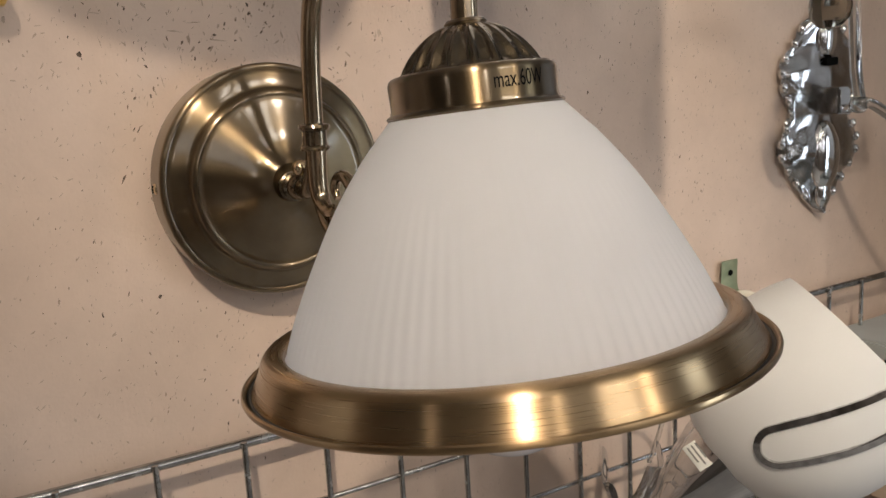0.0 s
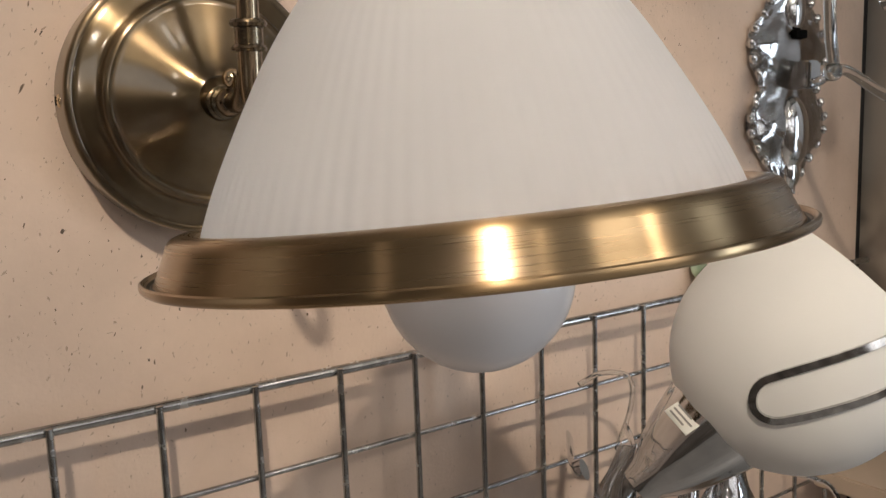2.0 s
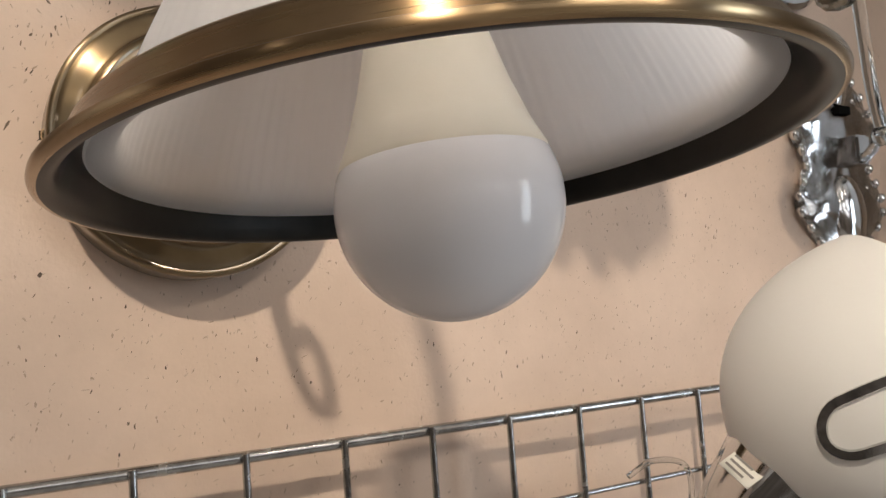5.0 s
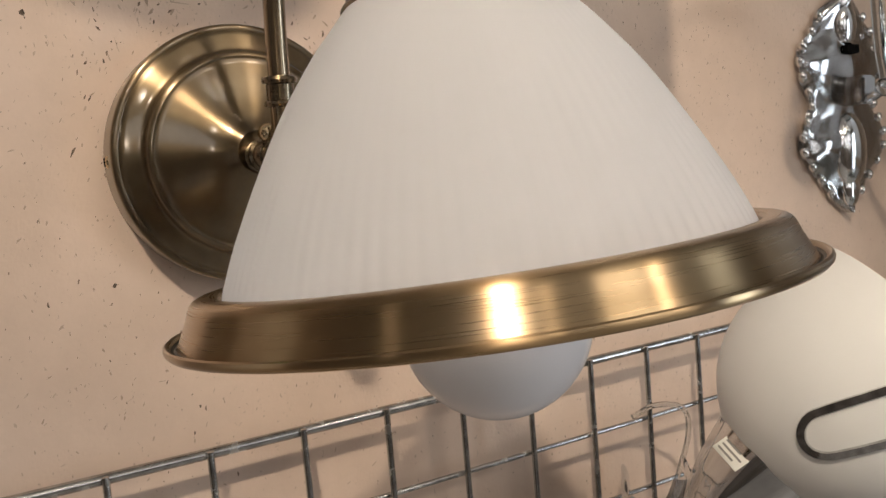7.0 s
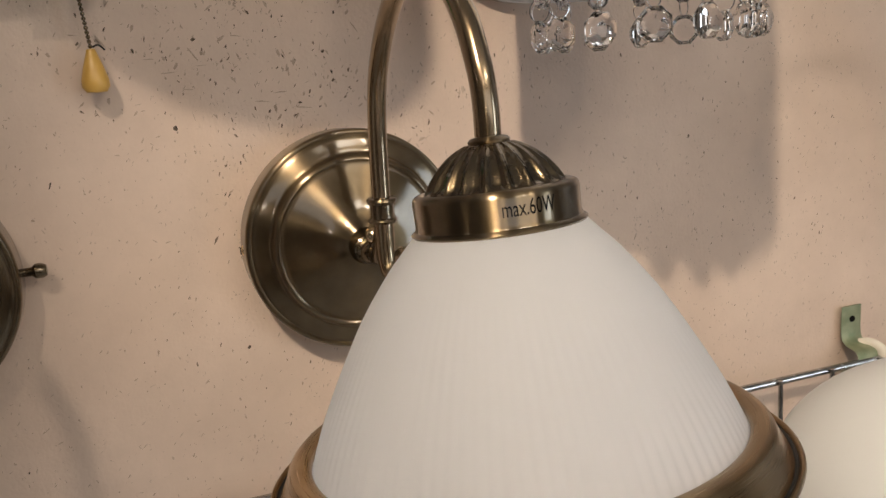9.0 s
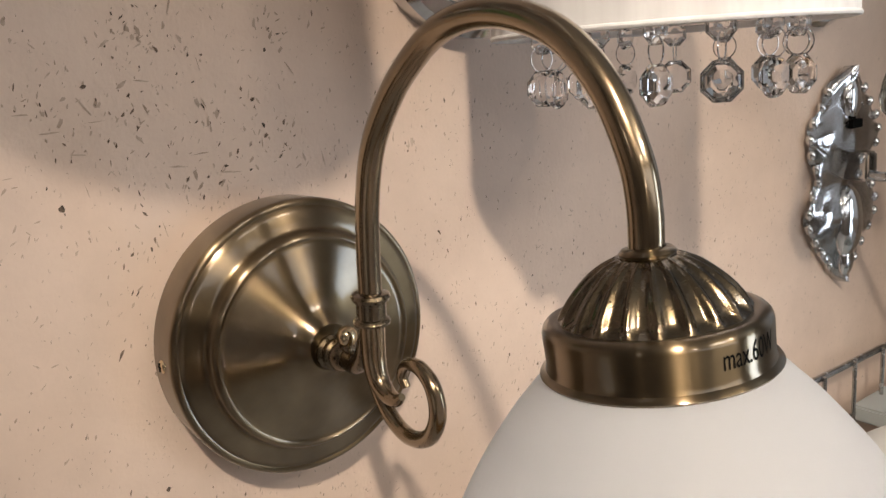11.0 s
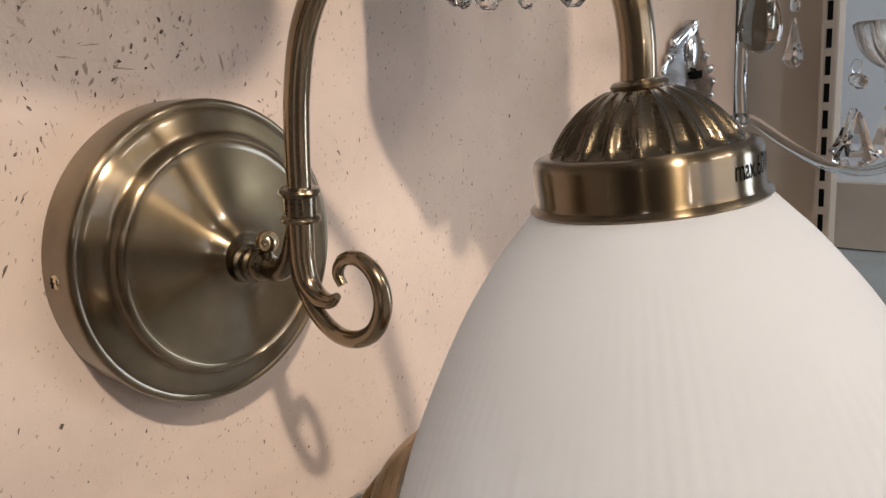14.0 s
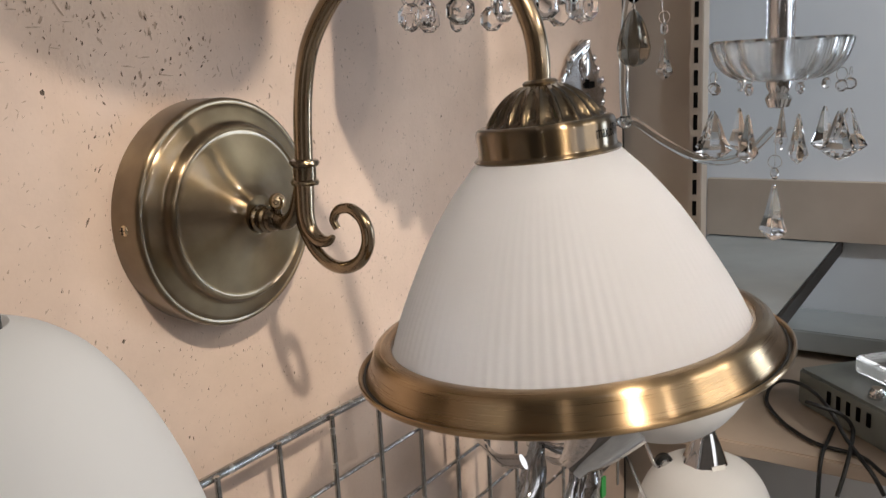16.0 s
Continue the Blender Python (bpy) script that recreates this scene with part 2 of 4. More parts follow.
# ---- shapes ----
def part(name, bm, mat, parent=None, label="", smooth=True, at=None):
    me = bpy.data.meshes.new(name)
    bmesh.ops.recalc_face_normals(bm, faces=bm.faces)
    bm.to_mesh(me)
    bm.free()
    me.materials.append(mat)
    if smooth:
        me.polygons.foreach_set("use_smooth", [True] * len(me.polygons))
        me.set_sharp_from_angle(angle=radians(38))
    ob = new(name, me)
    if parent:
        ob.parent = parent
    if at is not None:
        ob.matrix_basis = at
    if label:
        ob["label"] = label
    return ob


def thing(name, at, label, category, group="", kind=""):
    ob = new(name)
    ob.empty_display_size = 0.02
    ob.matrix_basis = at
    return tagged(ob, label, category, group, kind)


def catmull(points, steps):
    pts = [np.array(p, float) for p in points]
    pts = [2 * pts[0] - pts[1], *pts, 2 * pts[-1] - pts[-2]]
    out = []
    for i in range(1, len(pts) - 2):
        a, b, c, d = pts[i - 1:i + 3]
        for k in range(steps):
            t = k / steps
            out.append(0.5 * (2 * b + (c - a) * t + (2 * a - 5 * b + 4 * c - d) * t * t + (3 * b - a - 3 * c + d) * t ** 3))
    out.append(pts[-2])
    return out


def lathe(profile, segments=96, shape=None, bm=None):
    """A surface of revolution about z from (radius, height) pairs; shape(angle, k) scales the radius."""
    bm = bm or bmesh.new()
    rings = []
    for k, (r, h) in enumerate(profile):
        if r < 1e-6:
            rings.append([bm.verts.new((0, 0, h))] * segments)
            continue
        ring = []
        for s in range(segments):
            a = 2 * math.pi * s / segments
            rr = r * (shape(a, k) if shape else 1)
            ring.append(bm.verts.new((rr * math.cos(a), rr * math.sin(a), h)))
        rings.append(ring)
    for p, q in zip(rings, rings[1:]):
        for s in range(segments):
            f = [p[s], p[(s + 1) % segments], q[(s + 1) % segments], q[s]]
            f = list(dict.fromkeys(f))
            if len(f) > 2:
                bm.faces.new(f)
    return bm


def tube(path, radius, sides=16, bm=None, flat=1.0):
    """A round bar along a path; radius is a number or one per point."""
    bm = bm or bmesh.new()
    pts = [Vector(p) for p in path]
    radii = [radius] * len(pts) if isinstance(radius, (int, float)) else list(radius)
    rings, up = [], None
    for i, p in enumerate(pts):
        d = (pts[min(i + 1, len(pts) - 1)] - pts[max(i - 1, 0)]).normalized()
        if up is None:
            up = Vector((1, 0, 0)) if abs(d.x) < 0.9 else Vector((0, 0, 1))
        side = d.cross(up).normalized()
        up = side.cross(d).normalized()
        rings.append([bm.verts.new(p + radii[i] * (math.cos(a) * side + flat * math.sin(a) * up)) for a in (2 * math.pi * s / sides for s in range(sides))])
    for p, q in zip(rings, rings[1:]):
        for s in range(sides):
            bm.faces.new((p[s], p[(s + 1) % sides], q[(s + 1) % sides], q[s]))
    bm.faces.new(rings[0])
    bm.faces.new(list(reversed(rings[-1])))
    return bm


def block(x0, x1, y0, y1, z0, z1, bevel=0.0, bm=None):
    own = bm is None
    bm = bm or bmesh.new()
    vs = [bm.verts.new((x, y, z)) for x in (x0, x1) for y in (y0, y1) for z in (z0, z1)]
    for f in ((0, 1, 3, 2), (4, 6, 7, 5), (0, 4, 5, 1), (2, 3, 7, 6), (0, 2, 6, 4), (1, 5, 7, 3)):
        bm.faces.new([vs[i] for i in f])
    if bevel and own:
        bmesh.ops.bevel(bm, geom=bm.edges, offset=bevel, segments=2, affect="EDGES")
    return bm


def ring(radius, wire, segments=32, sides=8):
    bm = bmesh.new()
    loops = []
    for s in range(segments):
        a = 2 * math.pi * s / segments
        loops.append([bm.verts.new(((radius + wire * math.cos(b)) * math.cos(a), (radius + wire * math.cos(b)) * math.sin(a), wire * math.sin(b)))
                      for b in (2 * math.pi * k / sides for k in range(sides))])
    for s in range(segments):
        p, q = loops[s], loops[(s + 1) % segments]
        for k in range(sides):
            bm.faces.new((p[k], q[k], q[(k + 1) % sides], p[(k + 1) % sides]))
    return bm


def ball(r, squash=1.0):
    return lathe([(r * math.sin(math.pi * k / 16), -r * squash * math.cos(math.pi * k / 16)) for k in range(17)], 24)


def panel(name, dims, mat, label, category, bevel=0.0):
    return tagged(part(name, block(*dims, bevel=bevel), mat, smooth=False), label, category, kind="structure")


def frame_to(origin, direction):
    """A pose at origin whose z axis points along direction."""
    return Matrix.Translation(origin) @ Vector(direction).to_track_quat("Z", "Y").to_matrix().to_4x4()


FACE_OUT = Matrix.Rotation(radians(90), 4, "X")   # local z points away from the lamp wall

# ---- the setting ----
panel("wall_north", (-1.9, 0.663, 0, 0.12, 0, 2.75), WALL, "beige painted display wall with chipped and scuffed paint", "wall")
panel("wall_east", (2.30, 2.42, -3.4, 0.6, 0, 2.75), ROOM_PAINT, "plain painted shop wall", "wall")
panel("wall_south", (-2.02, 2.42, -3.52, -3.4, 0, 2.75), ROOM_PAINT, "plain painted shop wall", "wall")
panel("wall_west", (-2.02, -1.9, -3.4, 0.12, 0, 2.75), ROOM_PAINT, "plain painted shop wall", "wall")
panel("wall_back", (0.70, 2.42, 0.6, 0.72, 0, 2.75), ROOM_PAINT, "plain painted shop wall", "wall")
panel("floor", (-2.02, 2.42, -3.52, 0.72, -0.1, 0), FLOOR_TILE, "pale shop floor tiles", "floor")
panel("ceiling", (-2.02, 2.42, -3.52, 0.72, 2.75, 2.85), CEILING_PAINT, "plain white shop ceiling", "ceiling")
panel("trim", (0.663, 0.674, 0.002, 0.12, 0, 2.75), GAP_AND_SHADE, "dark gap at the end of the display wall", "trim")


def scuffs():
    """Chips and scratches in the paint, thickest high on the wall, and older brown smudges."""
    rng = random.Random(5)
    dark, brown = bmesh.new(), bmesh.new()

    def chip(bm, x, z, size, slim, lean, lift=0.00035):
        n = rng.randint(5, 8)
        size *= 1.2
        c, s = math.cos(lean), math.sin(lean)
        vs = []
        for k in range(n):
            a = 2 * math.pi * k / n
            u, v = size * slim * math.cos(a) * rng.uniform(0.35, 1.3), size * math.sin(a) * rng.uniform(0.4, 1.3)
            vs.append(bm.verts.new((x + c * u - s * v, -lift, z + s * u + c * v)))
        bm.faces.new(vs)

    for x, z, size, slim in ((-0.0992, 1.6761, 0.0016, 0.6), (-0.0846, 1.6093, 0.0028, 0.22), (-0.0735, 1.5401, 0.0011, 0.8), (-0.1692, 1.6509, 0.0020, 0.35),
                             (0.2532, 1.6390, 0.0011, 0.8), (0.0937, 1.6330, 0.0013, 0.6), (0.1406, 1.5479, 0.0016, 0.35), (-0.0381, 1.4682, 0.0011, 0.7)):
        chip(dark, x, z, size, slim, rng.uniform(-0.5, 0.5))
    for _ in range(1700):
        x, z = rng.uniform(-0.38, 0.62), rng.uniform(1.30, 1.88)
        chip(rng.choice((dark, brown, brown)), x, z, rng.choice((0.0003, 0.0004, 0.0005, 0.0006, 0.0008)), rng.uniform(0.25, 0.6), rng.uniform(-0.7, 0.3))
    for _ in range(150):
        cx, cz, lean = rng.uniform(-0.10, 0.40), rng.uniform(1.44, 1.80), rng.uniform(-0.5, 0.1)
        for _ in range(rng.randint(4, 16)):
            chip(rng.choice((dark, brown, brown)), cx + rng.gauss(0, 0.014), cz + rng.gauss(0, 0.018), rng.choice((0.0004, 0.0006, 0.0008, 0.0013)), rng.uniform(0.18, 0.45), lean + rng.uniform(-0.3, 0.3))
    for _ in range(40):
        cx, cz = rng.gauss(-0.05, 0.065), rng.gauss(1.715, 0.030)
        for _ in range(rng.randint(3, 8)):
            chip(brown, cx + rng.gauss(0, 0.006), cz + rng.gauss(0, 0.006), rng.choice((0.0007, 0.0010, 0.0015, 0.0022)), rng.uniform(0.15, 0.5), rng.uniform(-1.2, 0.8), 0.0003)
        for _ in range(rng.randint(2, 5)):
            chip(dark, cx + rng.gauss(0, 0.005), cz + rng.gauss(0, 0.005), rng.choice((0.0005, 0.0008, 0.0013)), rng.uniform(0.2, 0.6), rng.uniform(-1.3, 1.0), 0.0004)
    for _ in range(18):
        x, z, lean = rng.gauss(-0.05, 0.05), rng.gauss(1.715, 0.025), rng.choice((1.45, 1.6, 0.2, -0.3, 0.6))
        chip(brown, x, z, rng.uniform(0.0025, 0.005), 0.10, lean, 0.00032)
    for _ in range(1500):
        x, z = rng.uniform(-0.24, 0.46), rng.uniform(1.40, 1.80)
        chip(brown, x, z, rng.choice((0.0006, 0.0008, 0.0011, 0.0015)), rng.uniform(0.16, 0.32), rng.choice((-0.7, -0.5, -0.9, 0.5, -1.3)) + rng.uniform(-0.3, 0.3), 0.0003)
    tagged(part("paint_chips", dark, CHIP, smooth=False), "small dark chips in beige wall paint", "paint chips", kind="stuff")
    tagged(part("paint_smudges", brown, SMUDGE, smooth=False), "brown smudges and scratches in beige wall paint", "paint chips", kind="stuff")


scuffs()

# ---- the antique brass wall lamp ----
AXIS_X, NECK_X, NECK_Y, NECK_Z = -0.0043, 0.0012, -0.2238, 1.6715
HEAD_UP = (-0.0334, 0.0758, 1.0)
PLATE_Z = 1.6013


def plate_profile():
    return [(0.0667, 0.0), (0.0670, 0.0190), (0.0668, 0.0206), (0.0661, 0.0217), (0.0651, 0.0222), (0.0642, 0.0221), (0.0635, 0.0219), (0.0629, 0.0223), (0.0621, 0.0230), (0.0608, 0.0234), (0.0594, 0.0238), (0.0576, 0.0243), (0.0556, 0.0248),
            (0.0540, 0.0251), (0.0531, 0.0255), (0.0525, 0.0266), (0.0520, 0.0285), (0.0513, 0.0301), (0.0504, 0.0310), (0.0494, 0.0312), (0.0485, 0.0307), (0.0478, 0.0305), (0.0455, 0.0311), (0.0410, 0.0322), (0.0360, 0.0334), (0.0310, 0.0346), (0.0270, 0.0356),
            (0.0230, 0.0368), (0.0190, 0.0382), (0.0160, 0.0397), (0.0138, 0.0414), (0.0122, 0.0428), (0.0110, 0.0434), (0.0098, 0.0430), (0.0090, 0.0424), (0.0, 0.0424)]


def slot_screw(parent, at):
    s = part("screw", lathe([(0.0, 0.0016), (0.0018, 0.0014), (0.0029, 0.0007), (0.0032, 0.0), (0.0030, -0.001), (0.0, -0.001)], 24), POLISHED, parent, "round-headed brass screw", at=at)
    part("slot", block(-0.0021, 0.0021, -0.00035, 0.00035, 0.0013, 0.0019), INK, s, smooth=False)
    part("slot", block(-0.00035, 0.00035, -0.0015, 0.0015, 0.0013, 0.0018), INK, s, smooth=False)


def engraved(text, height, squeeze, radius, z, angle, parent):
    """Printed letters wrapped round a band."""
    cu = bpy.data.curves.new("print", "FONT")
    cu.body, cu.size, cu.align_x, cu.align_y, cu.resolution_u = text, height, "CENTER", "CENTER", 3
    ob = new("print", cu)
    bpy.context.view_layer.update()
    me = bpy.data.meshes.new_from_object(ob.evaluated_get(bpy.context.evaluated_depsgraph_get()))
    bpy.data.objects.remove(ob)
    bm = bmesh.new()
    bm.from_mesh(me)
    bmesh.ops.triangulate(bm, faces=bm.faces)
    bmesh.ops.subdivide_edges(bm, edges=[e for e in bm.edges if e.calc_length() > 0.0012], cuts=2)
    for v in bm.verts:
        a = angle + v.co.x * squeeze / radius
        v.co = Vector((radius * math.cos(a), radius * math.sin(a), z + v.co.y))
    return part("print", bm, INK, parent, "black printed rating", smooth=False)


def brass_lamp():
    lamp = thing("wall_lamp", pose(AXIS_X, 0, PLATE_Z), "antique brass wall lamp with a ribbed white glass shade", "wall lamp")
    base = part("backplate", lathe(plate_profile(), 160), BRASS, lamp, "stepped round brass backplate", at=FACE_OUT)
    slot_screw(lamp, Matrix.Translation((-0.0667, -0.0108, 0.001)) @ Matrix.Rotation(radians(-90), 4, "Y"))
    slot_screw(lamp, Matrix.Translation((0.0667, -0.0108, 0.001)) @ Matrix.Rotation(radians(90), 4, "Y"))
    # the knuckle between plate and stem
    dz = -0.0022
    knuckle = part("knuckle", lathe([(0.0075, 0.040), (0.0082, 0.043), (0.0082, 0.0445), (0.0066, 0.0455), (0.0066, 0.0470), (0.0078, 0.0480), (0.0078, 0.0500), (0.0064, 0.0510),
                                     (0.0064, 0.0526), (0.0072, 0.0536), (0.0066, 0.0560), (0.0052, 0.0580), (0.0, 0.0585)], 40), BRASS_DARK, lamp, "ringed knuckle", at=Matrix.Translation((0, 0, dz)) @ FACE_OUT)
    part("ornament", tube(catmull([(0.0072, -0.0480, dz - 0.002), (0.0078, -0.0475, dz + 0.002), (0.0072, -0.0520, dz + 0.002), (0.0078, -0.0522, dz - 0.0015)], 6), 0.0007, 8), BRASS, knuckle)
    part("neck", tube(catmull([(0, -0.0560, dz), (0, -0.0640, dz - 0.001), (0, -0.0705, dz + 0.004), (0, -0.0745, dz + 0.013), (0, -0.0770, dz + 0.021)], 8), [0.0050 - 0.00005 * k for k in range(33)], 18), BRASS_DARK, lamp)
    part("ball_knob", ball(0.0048), POLISHED, lamp, "polished ball knob", at=pose(0, -0.0582, 0.0084))
    part("knob_stalk", tube([(0, -0.0582, 0.0050), (0, -0.0582, -0.0020)], 0.0022, 12), BRASS_DARK, lamp)
    z0 = -PLATE_Z
    stem = catmull([(0.001, -0.0786, 1.6227 + z0), (0.001, -0.0781, 1.6132 + z0), (0.001, -0.0778, 1.6032 + z0), (0.001, -0.0801, 1.5947 + z0), (0.001, -0.0861, 1.5897 + z0), (0.001, -0.0926, 1.5890 + z0), (0.001, -0.0968, 1.5917 + z0)], 8)
    part("leaf_stem", tube(stem, [0.0056 - 0.0040 * (k / 48) ** 2.2 for k in range(49)], 16), BRASS_ARM, lamp, "stem ending in a curled leaf tip")
    curl = catmull([(0.0015, -0.0719, 1.6143 + z0), (0.0015, -0.0732, 1.6038 + z0), (0.0015, -0.0759, 1.5943 + z0), (0.0015, -0.0829, 1.5833 + z0), (0.0015, -0.0934, 1.5760 + z0), (0.0015, -0.1049, 1.5753 + z0),
                    (0.0015, -0.1154, 1.5808 + z0), (0.0015, -0.1206, 1.5913 + z0), (0.0015, -0.1184, 1.6018 + z0), (0.0015, -0.1104, 1.6076 + z0), (0.0015, -0.1019, 1.6068 + z0), (0.0015, -0.0976, 1.6013 + z0), (0.0015, -0.0999, 1.5963 + z0)], 8)
    part("scroll", tube(curl, [0.0030 + 0.0006 * math.sin(math.pi * k / 96) - 0.0010 * max(0, (k - 60) / 36) for k in range(97)], 16), BRASS_ARM, lamp, "curled brass scroll")
    collar = part("collar", lathe([(0.0058, -0.0070), (0.0076, -0.0068), (0.0080, -0.0056), (0.0074, -0.0045), (0.0064, -0.0040), (0.0064, 0.0030), (0.0078, 0.0036), (0.0084, 0.0050), (0.0078, 0.0064), (0.0060, 0.0070), (0.0, 0.0070)], 40),
                  BRASS_DARK, lamp, "collar with two beads", at=pose(0, -0.0808, 1.6270 + z0, 3))
    arm = catmull([(0, -0.0808, 1.6280 + z0), (0, -0.0822, 1.6500 + z0), (0, -0.0852, 1.6720 + z0), (0, -0.0915, 1.6920 + z0), (0, -0.1025, 1.7080 + z0), (0, -0.1180, 1.7225 + z0), (0, -0.1400, 1.7350 + z0), (0, -0.1662, 1.7380 + z0), (0.0003, -0.1923, 1.7308 + z0), (0.0006, -0.2099, 1.7155 + z0), (0.0009, -0.2199, 1.6970 + z0), (0.0012, -0.2232, 1.6830 + z0), (0.0012, -0.2238, 1.6670 + z0)], 8)
    part("arm", tube(arm, 0.0050, 24), BRASS_ARM, lamp, "arched brass tube")
    # the head hangs a little out of plumb
    head = frame_to((NECK_X, NECK_Y, NECK_Z - PLATE_Z), HEAD_UP)
    cap_pose = head @ Matrix.Translation((0, 0, -0.0023)) @ Matrix.Diagonal((1.044, 1.044, 0.90, 1))
    dome = catmull([(0.0066, -0.0002), (0.0098, -0.0010), (0.0150, -0.0042), (0.0198, -0.0090), (0.0232, -0.0140), (0.0258, -0.0192)], 5)

    def flute(a, k):
        return 1 - (0.085 * min(1.0, k / 6) * max(0.0, min(1.0, (26 - k) / 3))) * (1 - (0.5 + 0.5 * math.cos(20 * a)) ** 2.2)

    part("cap", lathe([(0.0, 0.0), *[tuple(p) for p in dome], (0.0262, -0.0194), (0.0262, -0.0205), (0.0, -0.0205)], 20 * 14, flute), BRASS_DARK, lamp, "fluted brass dome cap", at=cap_pose)
    part("cap_ring", lathe([(0.0050, 0.0022), (0.0066, 0.0018), (0.0076, 0.0006), (0.0072, -0.0006), (0.0050, -0.0008)], 40), BRASS, lamp, at=cap_pose)
    band = part("gallery_band", lathe([(0.0240, -0.0186), (0.0258, -0.0180), (0.0272, -0.0180), (0.0286, -0.0186), (0.0294, -0.0196), (0.0298, -0.0212), (0.0296, -0.0310), (0.0300, -0.0326), (0.0312, -0.0334), (0.0316, -0.0342), (0.0310, -0.0350), (0.0290, -0.0348), (0.0270, -0.0300)], 128), BRASS, lamp, at=cap_pose)
    facing = cap_pose.to_3x3().inverted() @ Vector((math.cos(radians(-93)), math.sin(radians(-93)), 0.076))
    engraved("max.60W", 0.0088, 0.55, 0.02985, -0.0252, math.atan2(facing.y, facing.x), band)
    ribs = 104
    outer = catmull([(0.0316, -0.0330), (0.0340, -0.0356), (0.0382, -0.0402), (0.0443, -0.0470), (0.0556, -0.0624), (0.0662, -0.0808), (0.0749, -0.0978), (0.0800, -0.1098), (0.0813, -0.1140)], 4)
    inner = [(r - 0.0028, h + 0.0012) for r, h in reversed(outer)]
    flange = [(0.0832, -0.1156), (0.0858, -0.1164), (0.0870, -0.1170), (0.0874, -0.1178), (0.0868, -0.1184), (0.0842, -0.1182), (0.0808, -0.1170), (0.0794, -0.1152)]
    first, total = len(outer), 2 * len(outer) + len(flange)

    def rib(a, k):
        depth = min(k, total - 1 - k)
        return 1 + (0.0025 if k < first else 0.0024) * (0.75 + 0.25 * math.sin(7 * a + 1.3) * math.sin(3 * a)) * math.cos(ribs * a) * min(1.0, max(0.0, (depth - 10) / 14)) * (1 if k < first or k >= first + len(flange) else 0)

    part("shade", lathe([*map(tuple, outer), *flange, *inner], ribs * 6, rib), OPAL, lamp, "ribbed frosted white glass shade", at=head)
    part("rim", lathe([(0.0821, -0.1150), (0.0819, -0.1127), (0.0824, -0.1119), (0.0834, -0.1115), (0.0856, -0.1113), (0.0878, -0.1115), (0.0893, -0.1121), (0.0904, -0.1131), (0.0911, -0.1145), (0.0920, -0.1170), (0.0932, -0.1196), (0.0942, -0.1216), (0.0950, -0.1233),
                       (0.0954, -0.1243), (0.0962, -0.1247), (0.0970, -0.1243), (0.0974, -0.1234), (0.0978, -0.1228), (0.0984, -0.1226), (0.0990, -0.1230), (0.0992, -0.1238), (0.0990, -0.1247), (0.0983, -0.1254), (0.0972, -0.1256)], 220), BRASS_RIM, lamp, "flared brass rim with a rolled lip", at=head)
    # Shade deep in the lip's groove, coloured in as a black ring.
    part("rim_groove_shade", lathe([(0.0955, -0.1240), (0.0962, -0.1243), (0.0970, -0.1239)], 160), BLACK_PAINT, lamp, "black ring for the shade in the groove behind the lip", at=head)
    part("rim_lining", lathe([(0.0972, -0.1256), (0.0960, -0.1257), (0.0946, -0.1254), (0.0932, -0.1241), (0.0922, -0.1212), (0.0911, -0.1182), (0.0899, -0.1155), (0.0888, -0.1142), (0.0868, -0.1136), (0.0840, -0.1136)], 160), BLACK_PAINT, lamp, "black lining under the rim", at=head)
    bulb = part("bulb", lathe([(0.0, -0.030), (0.0135, -0.030), (0.0140, -0.062), (0.0150, -0.072), (0.0172, -0.087), (0.0206, -0.100), (0.0246, -0.112), (0.0280, -0.1195), (0.0278, -0.1210), (0.0, -0.1212)], 96), HOUSING, lamp, "ivory plastic bulb body", at=head @ Matrix.Translation((-0.0004, 0, -0.0029)))
    R = 0.0304
    globe = [(0.0268, -0.1204), (0.0282, -0.1208)] + [(R * math.sin(a), -0.1318 + R * math.cos(a)) for a in (radians(70 + 110 * k / 28) for k in range(29))]
    part("diffuser", lathe(globe, 96), DIFFUSER, bulb, "milky bulb dome")
    return lamp


brass_lamp()


# ---- wire grid panel and its clip ----
def wire_grid():
    grid = thing("wire_grid_panel", pose(0, 0, 0), "galvanised wire display grid fixed to the wall", "wire grid")
    x0, pitch, top = -0.0928, 0.0510, 1.4470

    def depth(x):
        return -0.0215 - 0.004 * x

    xs = [x0 + pitch * k for k in range(-6, 14)]
    ends = (xs[0] - 0.02, 0.640)
    for k in range(6):
        z, r = top - 0.0505 * k, 0.0030 if k == 0 else 0.0017
        part("rail" if k == 0 else "cross_wire", tube([(x, depth(x), z - 0.009 * (x - 0.1)) for x in np.linspace(*ends, 12)], r, 12), ZINC, grid)
    for x in xs:
        part("upright_wire", tube([(x, depth(x) - 0.0042, top + 0.0022 - 0.009 * (x - 0.1)), (x, depth(x) - 0.0042, top - 0.29)], 0.0019, 10), ZINC, grid)
    return grid


wire_grid()


